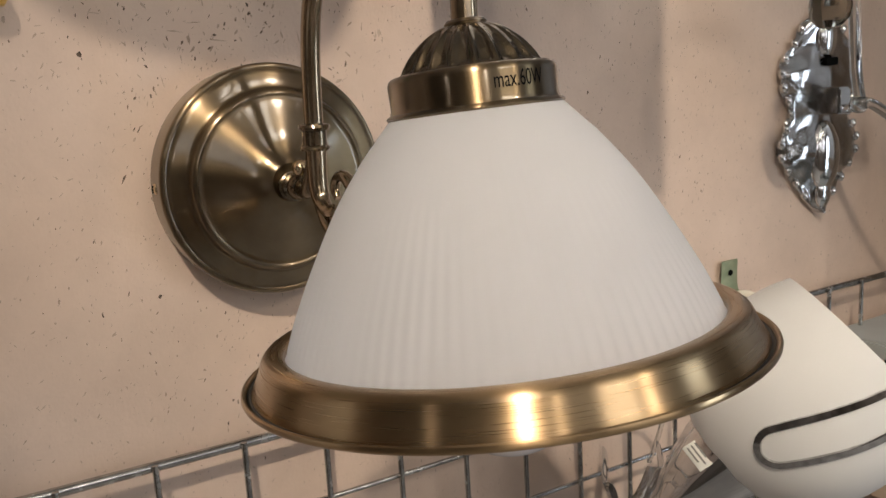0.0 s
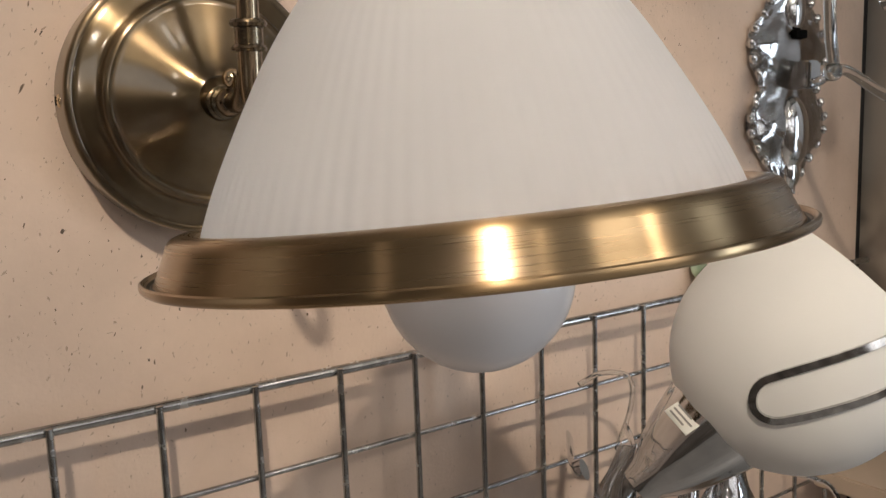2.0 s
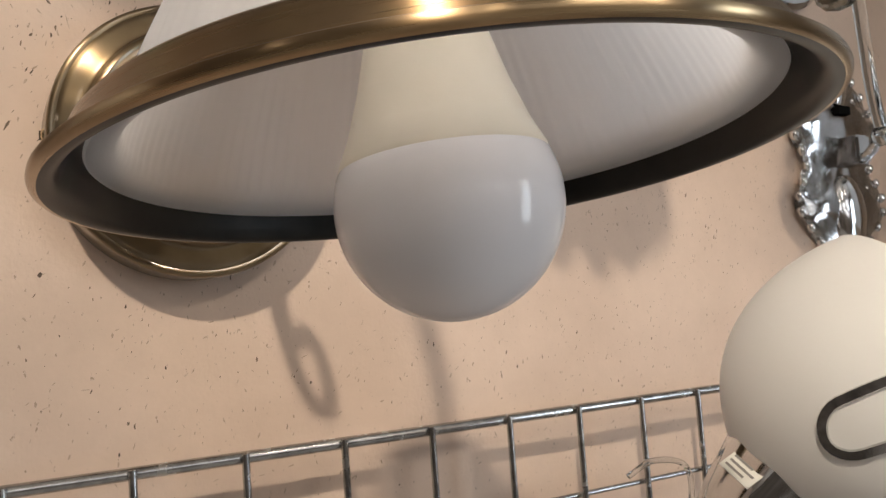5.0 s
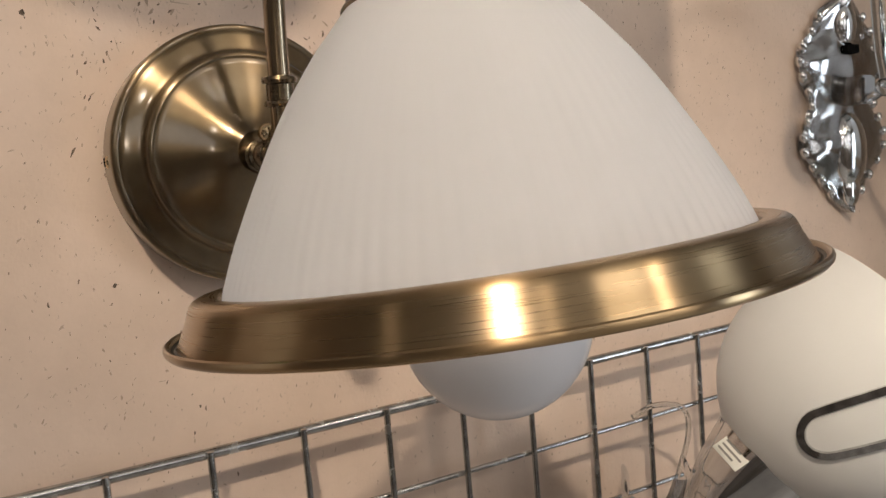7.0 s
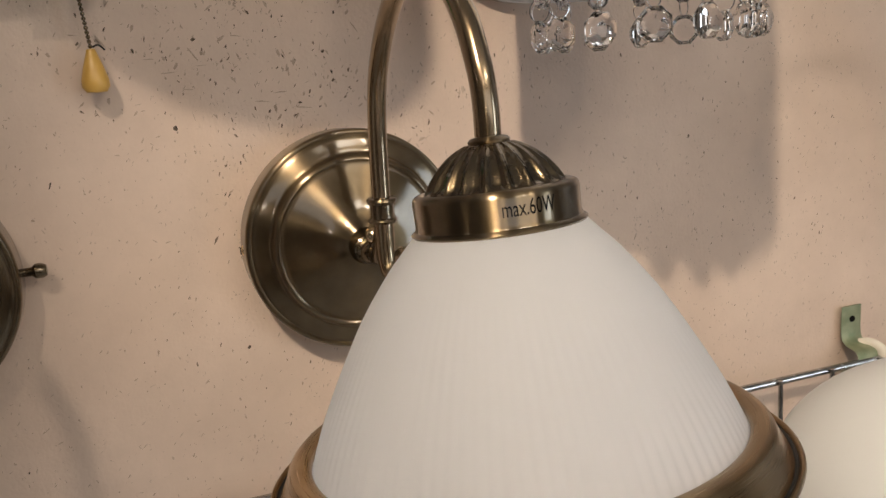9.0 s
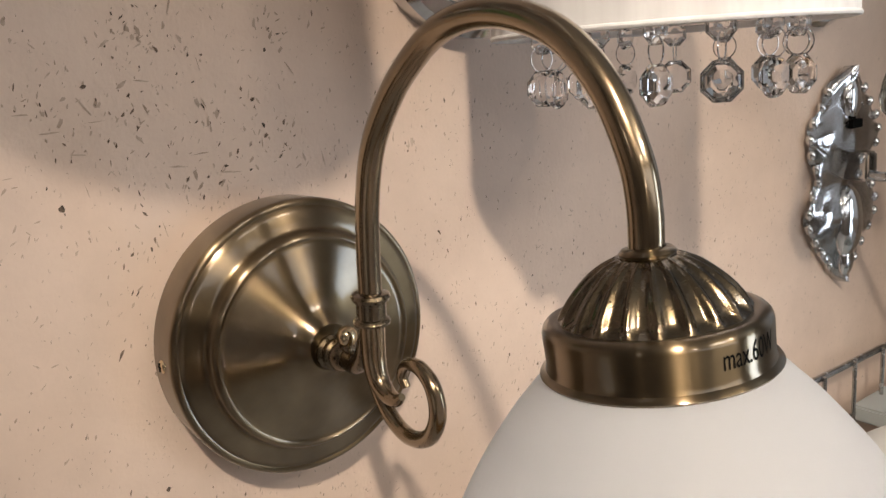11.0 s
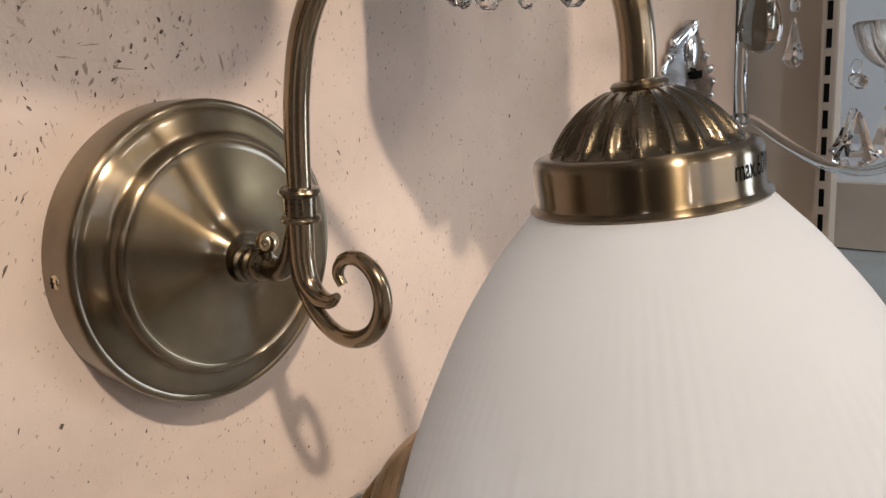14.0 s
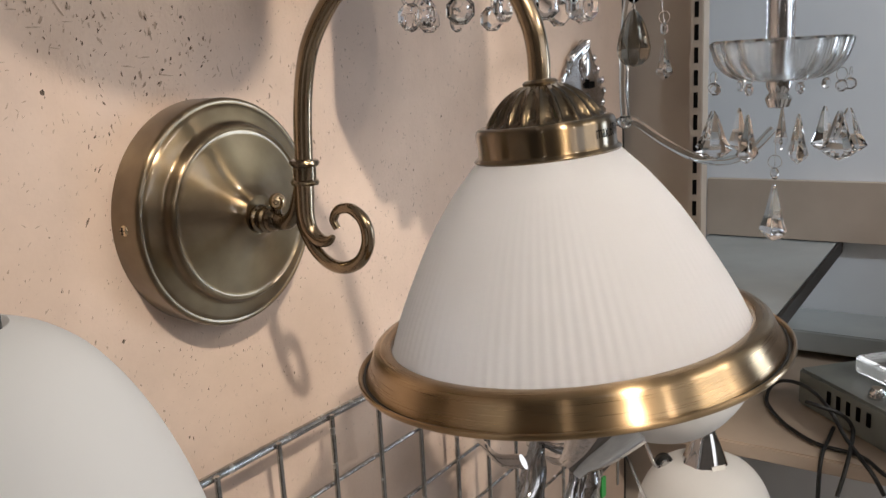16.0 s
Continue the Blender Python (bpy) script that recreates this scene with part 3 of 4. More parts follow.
def clip():
    c = thing("wall_clip", pose(0.408, -0.004, 1.4455), "greenish zinc clip with cream plastic hook on the grid", "clip")
    bm = tube(catmull([(0, -0.0012, 0.041), (0, -0.0012, 0.018), (0, -0.006, 0.010), (0, -0.016, 0.007), (0, -0.0195, 0.0), (0, -0.016, -0.007), (0, -0.006, -0.010), (0, -0.0012, -0.018), (0, -0.0012, -0.044)], 6), 0.0010, 8)
    for v in bm.verts:
        v.co.x *= 10.5
    part("strap", bm, GREEN_ZINC, c)
    for z in (0.030, -0.031):
        part("screw_hole", lathe([(0.0, 0.0028), (0.0026, 0.0027), (0.0026, 0.0015), (0, 0.0015)], 16), INK, c, at=Matrix.Translation((0, 0, z)) @ FACE_OUT)
    part("hook", tube(catmull([(0.004, -0.003, 0.008), (0.010, -0.011, 0.010), (0.014, -0.019, 0.006), (0.014, -0.021, -0.003), (0.011, -0.018, -0.008)], 6), 0.0042, 12, flat=0.7), OFF_WHITE, c, "cream plastic hook")
    return c


clip()


# ---- white glass lamps beside it ----
def chrome_loop(radius_at, end, half, parent, top):
    """A chrome hairpin strip laid slantwise on a round shade; end is its closed end as angle and height."""
    a0, z0 = end
    along, across = (0.37, 0.929), (-0.929, 0.37)
    steps = [(half * math.sin(math.pi * k / 12), half * math.cos(math.pi * k / 12)) for k in range(13)]
    reach = (top - z0) / 0.929
    flat = [(half - u, v) for u, v in steps]
    flat = [(reach * (1 - k / 16) + half * k / 16, half) for k in range(16)] + flat + [(half + (reach - half) * k / 16, -half) for k in range(1, 17)]
    path = []
    for u, v in flat:
        c, z = u * along[0] + v * across[0], z0 + u * along[1] + v * across[1]
        z = min(z, top)
        r = radius_at(z) + 0.0004
        path.append((r * math.cos(a0 + c / 0.056), r * math.sin(a0 + c / 0.056), z))
    bm, rows = bmesh.new(), []
    pts = [Vector(p) for p in path]
    for k, p in enumerate(pts):
        t = (pts[min(k + 1, len(pts) - 1)] - pts[max(k - 1, 0)]).normalized()
        n = Vector((p.x, p.y, (p.z - 0.062) * 0.6)).normalized()
        side = t.cross(n).normalized()
        rows.append([bm.verts.new(p + side * (0.0021 * u) + n * v) for u, v in ((-1, 0), (-0.8, 0.0011), (0.8, 0.0011), (1, 0))])
    for p, q in zip(rows, rows[1:]):
        for k in range(3):
            bm.faces.new((p[k], p[k + 1], q[k + 1], q[k]))
    return part("strip", bm, GLINT_CHROME, parent, "polished chrome hairpin strip")


def tumbler_lamp():
    holder, axis = TUMBLER_AT, TUMBLER_AXIS
    lamp = thing("tumbler_lamp", frame_to(holder, axis), "white opal tumbler lamp with a chrome strip and chrome holder", "wall lamp")
    prof = [(0.0, 0.001), (0.020, 0.0035), (0.036, 0.0125), (0.0495, 0.0255), (0.0590, 0.0430), (0.0630, 0.0620), (0.0625, 0.0800), (0.0590, 0.0960), (0.0545, 0.1085)]
    outer = [(r * 0.97, h * 0.97) for r, h in catmull(prof, 5)]
    inner = [(max(r - 0.003, 0.0), h + 0.003 * (1 - k / len(outer))) for k, (r, h) in reversed(list(enumerate(outer)))]
    part("shade", lathe([*outer, *inner], 120), OPAL_SATIN, lamp, "satin white glass tumbler")

    def radius_at(z):
        return float(np.interp(z, [p[1] for p in outer], [p[0] for p in outer]))

    end = frame_to(holder, axis).inverted() @ Vector(STRIP_END)
    chrome_loop(radius_at, (math.atan2(end.y, end.x), end.z), 0.0101, lamp, 0.103)
    cup = [(0.0, -0.044), (0.010, -0.044), (0.012, -0.036), (0.017, -0.028), (0.0225, -0.014), (0.0275, 0.004), (0.0290, 0.010), (0.027, 0.011), (0.0, 0.006)]
    toward = frame_to(holder, axis).to_3x3().inverted() @ Vector((-0.79, -0.22, 0.56))
    facing = math.atan2(toward.y, toward.x)
    part("holder", lathe(cup, 96, lambda a, k: 1 + 0.02 * math.cos(8 * a) * min(1, k / 3)), CHROME, lamp, "lobed chrome cup", at=Matrix.Rotation(facing + math.pi / 8, 4, "Z"))
    on_facet = Matrix.Rotation(facing + math.pi / 2, 4, "Z") @ Matrix.Translation((0, -0.0272, 0.0)) @ Matrix.Rotation(radians(-16), 4, "X")
    sticker = part("sticker", block(-0.0085, 0.0085, -0.0003, 0.0003, -0.0050, 0.0050), STICKER, lamp, "small white rating sticker", smooth=False, at=on_facet)
    for z in (0.0026, 0.0, -0.0026):
        part("print_bar", block(-0.0068, 0.0066 - 1.2 * abs(z), -0.0006, -0.00035, z - 0.0005, z + 0.0005), PRINT_GREY, sticker, smooth=False)
    part("socket_ring", ring(0.0118, 0.0016, 32, 8), BLACK_PAINT, lamp, "black socket ring", at=pose(0, 0, -0.030))
    return lamp


TUMBLER_AT, TUMBLER_AXIS, STRIP_END = (0.191, -0.174, 1.421), (0.59, -0.45, 0.67), (0.1670, -0.2214, 1.4525)
tumbler_lamp()


def chrome_body():
    """The bright bent strips of the lamp below the tumbler."""
    body = thing("chrome_lamp_body", pose(0, 0, 0), "polished chrome lamp body of bent strips and leaves", "lamp body")
    for k, (a, b, c) in enumerate((((0.176, -0.155, 1.405), (0.205, -0.120, 1.385), (0.262, -0.060, 1.372)), ((0.190, -0.150, 1.398), (0.236, -0.110, 1.372), (0.285, -0.050, 1.350)),
                                   ((0.205, -0.140, 1.378), (0.250, -0.098, 1.350), (0.300, -0.050, 1.330)), ((0.160, -0.120, 1.392), (0.190, -0.080, 1.372), (0.235, -0.030, 1.365)))):
        bm = tube(catmull((a, b, c), 8), 0.0062, 10, flat=0.35)
        part("strip", bm, CHROME, body)
    part("mount", lathe([(0.0, 0.022), (0.014, 0.021), (0.026, 0.014), (0.034, 0.006), (0.036, 0.0)], 48), CHROME, body, at=Matrix.Translation((0.285, -0.001, 1.205)) @ FACE_OUT)
    part("stalk", tube(catmull(((0.285, -0.020, 1.205), (0.275, -0.060, 1.215), (0.245, -0.105, 1.270)), 8), 0.006, 12), CHROME, body)
    leaf = bmesh.new()
    n = 14
    rows = []
    for i in range(n + 1):
        u = i / n
        w = 0.018 * math.sin(math.pi * u ** 0.8) + 0.001
        rows.append([leaf.verts.new((0.235 + 0.03 * u + w * v * 0.7, -0.165 - 0.02 * u + w * v * 0.4, 1.385 - 0.085 * u + 0.006 * (1 - v * v))) for v in (-1, -0.5, 0, 0.5, 1)])
    for p, q in zip(rows, rows[1:]):
        for k in range(4):
            leaf.faces.new((p[k], p[k + 1], q[k + 1], q[k]))
    bmesh.ops.solidify(leaf, geom=leaf.faces, thickness=0.0015)
    part("leaf", leaf, CHROME, body, "long chrome leaf")
    for top, foot, wide in (((0.218, -0.100, 1.388), (0.146, -0.105, 1.272), 0.023), ((0.266, -0.118, 1.374), (0.188, -0.122, 1.262), 0.012),
                            ((0.292, -0.112, 1.358), (0.224, -0.114, 1.250), 0.010), ((0.336, -0.090, 1.348), (0.306, -0.092, 1.236), 0.024)):
        shell, rows, n = bmesh.new(), [], 18
        for i in range(n + 1):
            u = i / n
            w = wide * (0.12 + 0.88 * math.sin(math.pi * (0.06 + 0.70 * u)) ** 0.8)
            c = Vector(top).lerp(Vector(foot), u)
            rows.append([shell.verts.new((c.x + w * math.sin(q), c.y - 0.8 * w * math.cos(q) - 0.0009 * math.sin(30 * u + 0.8 * q), c.z)) for q in (radians(-85 + 170 * k / 10) for k in range(11))])
        for p, q in zip(rows, rows[1:]):
            for k in range(10):
                shell.faces.new((p[k], p[k + 1], q[k + 1], q[k]))
        bmesh.ops.solidify(shell, geom=shell.faces, thickness=0.0012)
        part("shell", shell, CHROME, body, "long hollow chrome shell")
    part("tag", block(0.342, 0.352, -0.104, -0.102, 1.268, 1.288), GREEN_TAG, body, "small bright green tag", smooth=False)
    wire = catmull(((0.245, -0.030, 1.402), (0.252, -0.045, 1.412), (0.268, -0.055, 1.408), (0.276, -0.050, 1.385), (0.272, -0.040, 1.350)), 8)
    part("wire", tube(wire, 0.0018, 8), CLEAR, body, "thin clear sleeve")
    return body


chrome_body()


def left_lamp():
    lamp = thing("globe_lamp", pose(-0.256, 0, 1.605), "dark brass wall lamp with a white glass globe", "wall lamp")
    part("backplate", lathe(plate_profile(), 120), BRASS_DARK, lamp, "round dark brass backplate", at=FACE_OUT)
    part("thumb_screw", lathe([(0.0, 0.012), (0.003, 0.0115), (0.0042, 0.009), (0.0042, 0.006), (0.0026, 0.004), (0.0022, -0.002)], 24), BRASS_DARK, lamp, "dark brass thumb screw", at=Matrix.Translation((0.068, -0.012, 0.002)) @ Matrix.Rotation(radians(90), 4, "Y"))
    part("arm", tube(catmull([(0.01, -0.042, 0), (0.012, -0.075, 0.010), (0.014, -0.10, 0.05), (0.016, -0.145, 0.082), (0.018, -0.180, 0.068), (0.010, -0.186, 0.032)], 8), 0.0055, 16), CHROME, lamp)
    part("holder", lathe([(0.0, 0.032), (0.008, 0.031), (0.014, 0.024), (0.016, 0.016), (0.016, 0.008), (0.0, 0.008)], 48), BLACK_PAINT, lamp, "dark holder", at=pose(0.006, -0.186, 0.006))
    part("globe", lathe([(abs(r), h) for r, h in catmull([(0.016, 0.0175), (0.026, 0.013), (0.036, 0.004), (0.0465, -0.013), (0.0555, -0.036), (0.0605, -0.060), (0.0590, -0.082), (0.048, -0.102), (0.030, -0.114), (0.0, -0.119)], 5)], 96), OPAL_SATIN, lamp, "white opal glass globe", at=pose(0.008, -0.186, 0.0) @ Matrix.Diagonal((1.0, 1.0, 1.0, 1)))
    return lamp


left_lamp()


def down_lamp():
    lamp = thing("down_lamp", pose(0.486, -0.160, 1.265), "white glass lamp hanging from a lobed chrome holder", "wall lamp")
    part("holder", lathe([(0.0, 0.028), (0.010, 0.027), (0.014, 0.018), (0.022, -0.004), (0.027, -0.016), (0.025, -0.018), (0.0, -0.018)], 96, lambda a, k: 1 + 0.03 * math.cos(8 * a) * min(1, k / 3)), CHROME, lamp, "lobed chrome cup")
    part("shade", lathe([tuple(p) for p in catmull([(0.012, -0.006), (0.034, -0.009), (0.052, -0.020), (0.066, -0.044), (0.072, -0.076), (0.070, -0.108), (0.062, -0.130)], 5)], 96), OPAL_SATIN, lamp, "satin white glass shade")
    part("sticker", block(-0.008, 0.008, -0.0003, 0.0003, -0.0032, 0.0032), STICKER, lamp, "small white rating sticker", smooth=False, at=pose(-0.0150, -0.0190, -0.006, -20, 0, -40))
    part("rod", tube(catmull([(-0.05, 0.10, 0.03), (-0.045, 0.07, 0.032), (-0.040, 0.055, 0.026), (-0.030, 0.045, -0.008), (-0.020, 0.043, -0.014)], 6), 0.0020, 8), CHROME, lamp)
    part("rod_cap", lathe([(0.0, 0.006), (0.007, 0.006), (0.0095, 0.003), (0.0095, -0.003), (0.007, -0.006), (0.0, -0.006)], 24), BLACK_PAINT, lamp, "black end cap", at=frame_to((-0.014, 0.040, -0.012), (-0.8, -0.6, 0.0)))
    part("rod_button", lathe([(0.0, 0.008), (0.004, 0.0078), (0.0055, 0.006), (0.0055, 0.004), (0.0, 0.004)], 20), CHROME, lamp, at=frame_to((-0.014, 0.040, -0.012), (-0.8, -0.6, 0.0)))
    part("strip", tube(catmull([(-0.03, -0.056, -0.070), (-0.040, -0.050, -0.052), (-0.028, -0.056, -0.046), (-0.006, -0.060, -0.058), (0.004, -0.064, -0.075)], 8), 0.0018, 8), CHROME, lamp, "chrome strip")
    return lamp


down_lamp()


# ---- crystal wall light with a white drum shade ----
def octagon():
    """A faceted octagonal bead, 1 across, in the xz plane."""
    bm = bmesh.new()
    rings = []
    for r, y in ((0.27, -0.26), (0.44, -0.13), (0.5, -0.03), (0.5, 0.03), (0.44, 0.13), (0.27, 0.26)):
        rings.append([bm.verts.new((r * math.cos(a), y, r * math.sin(a))) for a in (math.pi / 8 + math.pi / 4 * k for k in range(8))])
    for p, q in zip(rings, rings[1:]):
        for k in range(8):
            bm.faces.new((p[k], p[(k + 1) % 8], q[(k + 1) % 8], q[k]))
    bm.faces.new(rings[0])
    bm.faces.new(list(reversed(rings[-1])))
    return bm


def hang_bead(parent, x, y, z, size, turn, mesh_of, ring_of, label=""):
    """A bead with its wire loop, both sharing meshes with the first one made."""
    at = pose(x, y, z, 0, 0, turn)
    if mesh_of:
        bead, loop = new("bead", mesh_of), new("wire_loop", ring_of)
        bead.parent = loop.parent = parent
        bead.matrix_basis = at @ Matrix.Diagonal((size, size, size, 1))
        loop.matrix_basis = at @ pose(0, 0, size * 0.5 + 0.0045, 90, 0, 70)
    else:
        bead = part("bead", octagon(), CRYSTAL, parent, label, smooth=False, at=at @ Matrix.Diagonal((size, size, size, 1)))
        loop = part("wire_loop", ring(0.0058, 0.00035, 24, 6), CHROME, parent, at=at @ pose(0, 0, size * 0.5 + 0.0045, 90, 0, 70))
    return bead.data, loop.data


def drum_light():
    lamp = thing("drum_wall_light", pose(DRUM[0], DRUM[1], 1.733), "wall light with white organza drum shade and hanging crystal beads", "wall lamp")
    n = 180

    def pleat(a, k):
        return 1 + 0.006 * math.sin(23 * a) * math.sin(7 * a + 1)

    R = DRUM[2]
    part("shade", lathe([(R, 0.0), (R, 0.03), (R, 0.07), (R, 0.12), (R - 0.0015, 0.12), (R - 0.0015, 0.07), (R - 0.0015, 0.03), (R - 0.0015, 0.0), (R, 0.0)], n, pleat), LINEN, lamp, "white pleated organza drum")
    part("hem", ring(R, 0.0012, 120, 8), LINEN, lamp)
    part("bead_ring", ring(0.055, 0.0024, 96, 10), CHROME, lamp, "chrome ring", at=pose(0, 0, 0.004))
    part("spoke", tube([(-0.055, 0, 0.006), (0.055, 0, 0.006)], 0.0016, 8), CHROME, lamp)
    part("spoke", tube([(0, -0.055, 0.006), (0, 0.055, 0.006)], 0.0016, 8), CHROME, lamp)
    part("arm", tube(catmull([(0, -DRUM[1], 0.06), (0, 0.07, 0.055), (0, 0.02, 0.04), (0, 0, 0.006)], 8), 0.005, 14), CHROME, lamp)
    part("backplate", lathe([(0.062, 0.0), (0.062, 0.010), (0.058, 0.014), (0.048, 0.015), (0.046, 0.019), (0.030, 0.024), (0.0, 0.027)], 96), CHROME, lamp, "round chrome backplate", at=Matrix.Translation((-0.012, -DRUM[1], 0.066)) @ FACE_OUT)
    mesh, loop = None, None
    for k in range(14):
        a = 2 * math.pi * (k + 0.3) / 14
        for z, size, rr in ((-0.002, 0.0125, 0.055), (-0.0230, 0.0175, 0.0555)):
            mesh, loop = hang_bead(lamp, rr * math.cos(a), rr * math.sin(a), z, size, math.degrees(a) + 70 + 37 * (k % 3), mesh, loop, "octagonal crystal bead")
    return lamp


DRUM = (0.1335, -0.126, 0.0773)
drum_light()


def round_plate(x, z, r, label):
    p = thing("round_wall_plate", pose(x, 0, z), label, "wall plate")
    part("plate", lathe([(r, 0.0), (r, 0.010), (r - 0.004, 0.014), (r - 0.014, 0.015), (r - 0.016, 0.019), (r * 0.5, 0.023), (0.0, 0.026)], 96), CHROME, p, at=FACE_OUT)
    return p


round_plate(0.478, 1.798, 0.064, "round polished chrome wall plate")


def pull_cord():
    top = round_plate(-0.155, 1.822, 0.066, "round chrome wall plate with a green tag")
    part("tag", block(-0.022, 0.006, -0.034, -0.032, -0.066, 0.0), GREEN_TAG, top, "bright green paper tag", smooth=False)
    part("switch", lathe([(0.0, 0.012), (0.0055, 0.012), (0.0060, 0.0), (0.0045, -0.002), (0.0035, -0.008), (0.0, -0.008)], 24), OFF_WHITE, top, "cream pull switch", at=pose(0.022, -0.014, -0.064))
    cord = thing("pull_cord", pose(-0.1374, -0.0125, 1.6995), "amber plastic pull knob on a bead chain", "pull cord")
    part("knob", lathe([(0.0, -0.0005), (0.0052, 0.0), (0.0072, 0.003), (0.0070, 0.007), (0.0050, 0.014), (0.0030, 0.020), (0.0022, 0.0225), (0.0, 0.0228)], 40), AMBER, cord, "pear-shaped amber knob")
    base = part("chain_bead", ball(0.0012), BRASS_DARK, cord, at=pose(0, 0, 0.0240))
    for k in range(1, 12):
        b = new("chain_bead", base.data)
        b.parent = cord
        b.matrix_basis = pose(-0.0002 * k, 0, 0.0240 + 0.0024 * k)
    part("cord_knot", tube(catmull([(0.001, 0, 0.0235), (0.004, -0.001, 0.0245), (0.007, 0.002, 0.022)], 4), 0.0005, 6), BLACK_CABLE, cord)


pull_cord()


def upper_lamp():
    """Its shade hangs above the picture and shadows the wall below it."""
    lamp = thing("fabric_shade_lamp", pose(-0.115, -0.130, 1.852), "pale fabric lamp shade on a chrome wall arm", "wall lamp")
    part("shade", lathe([(0.092, 0.0), (0.081, 0.20), (0.0795, 0.20), (0.0905, 0.0), (0.092, 0.0)], 96), LINEN, lamp, "pale fabric drum shade")
    part("arm", tube(catmull([(0, 0.129, 0.05), (0, 0.09, 0.06), (0, 0.045, 0.07), (0, 0, 0.08)], 8), 0.006, 14), CHROME, lamp)
    part("spider", tube([(-0.087, 0, 0.08), (0.087, 0, 0.08)], 0.002, 8), CHROME, lamp)
    return lamp


upper_lamp()


# ---- ornate chrome bracket with glass arms ----
def ornate_bracket():
    b = thing("ornate_wall_bracket", pose(0.532, 0, 1.6075), "cast chrome rococo wall bracket with clear glass arms", "wall bracket")
    zs = [-0.094, -0.088, -0.080, -0.066, -0.052, -0.040, -0.028, -0.014, -0.002, 0.010, 0.024, 0.038, 0.050, 0.060, 0.070, 0.080, 0.088, 0.094]
    ws = [0.002, 0.010, 0.019, 0.032, 0.045, 0.055, 0.057, 0.050, 0.043, 0.046, 0.054, 0.057, 0.052, 0.042, 0.034, 0.026, 0.014, 0.003]
    bm = bmesh.new()
    m, n = 64, 30
    rows = []
    for i in range(m + 1):
        z = -0.094 + 0.188 * i / m
        w = float(np.interp(z, zs, ws)) * 1.04
        row = []
        for j in range(n + 1):
            u = -1 + 2 * j / n
            lift = 0.013 * (1 - u * u) ** 0.65 * (0.8 + 0.25 * math.cos((z - 0.030) * 92))
            lift += 0.0006 * math.sin(8 * abs(u) + z * 95) * (1 - abs(u) ** 3) + 0.0005 * math.sin(z * 170 + 3 * u * u)
            if abs(u) > 0.72:
                lift += 0.0018 * (abs(u) - 0.72) / 0.28 * (1 + math.sin(z * 230))
            row.append(bm.verts.new((w * u, -0.002 - max(0.0, lift), z)))
        rows.append(row)
    for p, q in zip(rows, rows[1:]):
        for k in range(n):
            bm.faces.new((p[k], p[k + 1], q[k + 1], q[k]))
    bmesh.ops.solidify(bm, geom=bm.faces, thickness=0.0015)
    part("casting", bm, NICKEL, b, "rippled chrome casting")
    bead = None
    for k in range(13):
        z = -0.076 + 0.0125 * k
        for side in (-1, 1):
            at = pose(side * (float(np.interp(z, zs, ws)) * 1.04 - 0.002), -0.0055, z, 0, side * 25, 0)
            if bead is None:
                ob = part("edge_bead", ball(0.0036, 1.3), NICKEL, b, at=at)
                bead = ob.data
            else:
                ob = new("edge_bead", bead)
                ob.parent = b
                ob.matrix_basis = at
    for z, wide, tall in ((-0.040, 0.021, 1.55), (-0.074, 0.011, 1.4), (0.066, 0.013, 1.5)):
        part("boss", ball(wide, tall), NICKEL, b, "smooth raised chrome boss", at=pose(0, -0.0095, z) @ Matrix.Diagonal((1, 0.5, 1, 1)))
    part("slot", block(-0.008, 0.008, -0.0165, -0.0080, 0.0420, 0.0490), INK, b, "dark keyhole slot", smooth=False)
    part("socket", block(-0.009, 0.009, -0.030, -0.006, -0.002, 0.022, bevel=0.002), CHROME, b, "square chrome socket")
    ox, oz = -0.532, -1.6075
    arm = catmull([(0.532 + ox, -0.028, 1.610 + oz), (0.512 + ox, -0.048, 1.612 + oz), (0.490 + ox, -0.068, 1.616 + oz), (0.484 + ox, -0.084, 1.616 + oz), (0.492 + ox, -0.110, 1.596 + oz), (0.506 + ox, -0.140, 1.577 + oz),
                   (0.520 + ox, -0.168, 1.573 + oz), (0.530 + ox, -0.190, 1.584 + oz), (0.535 + ox, -0.208, 1.604 + oz)], 8)
    part("glass_arm", tube(arm, 0.0042, 14), CLEAR, b, "bent clear glass arm")
    up = catmull([(0.482 + ox, -0.075, 1.617 + oz), (0.470 + ox, -0.078, 1.645 + oz), (0.458 + ox, -0.083, 1.682 + oz), (0.440 + ox, -0.092, 1.715 + oz), (0.405 + ox, -0.110, 1.738 + oz), (0.368 + ox, -0.127, 1.743 + oz), (0.350 + ox, -0.1335, 1.727 + oz)], 8)
    part("glass_arm", tube(up, 0.0046, 14), CLEAR, b, "rising clear glass arm")
    part("arm_boss", ball(0.0075), CLEAR, b, at=pose(0.482 + ox, -0.074, 1.616 + oz))
    return b


ornate_bracket()


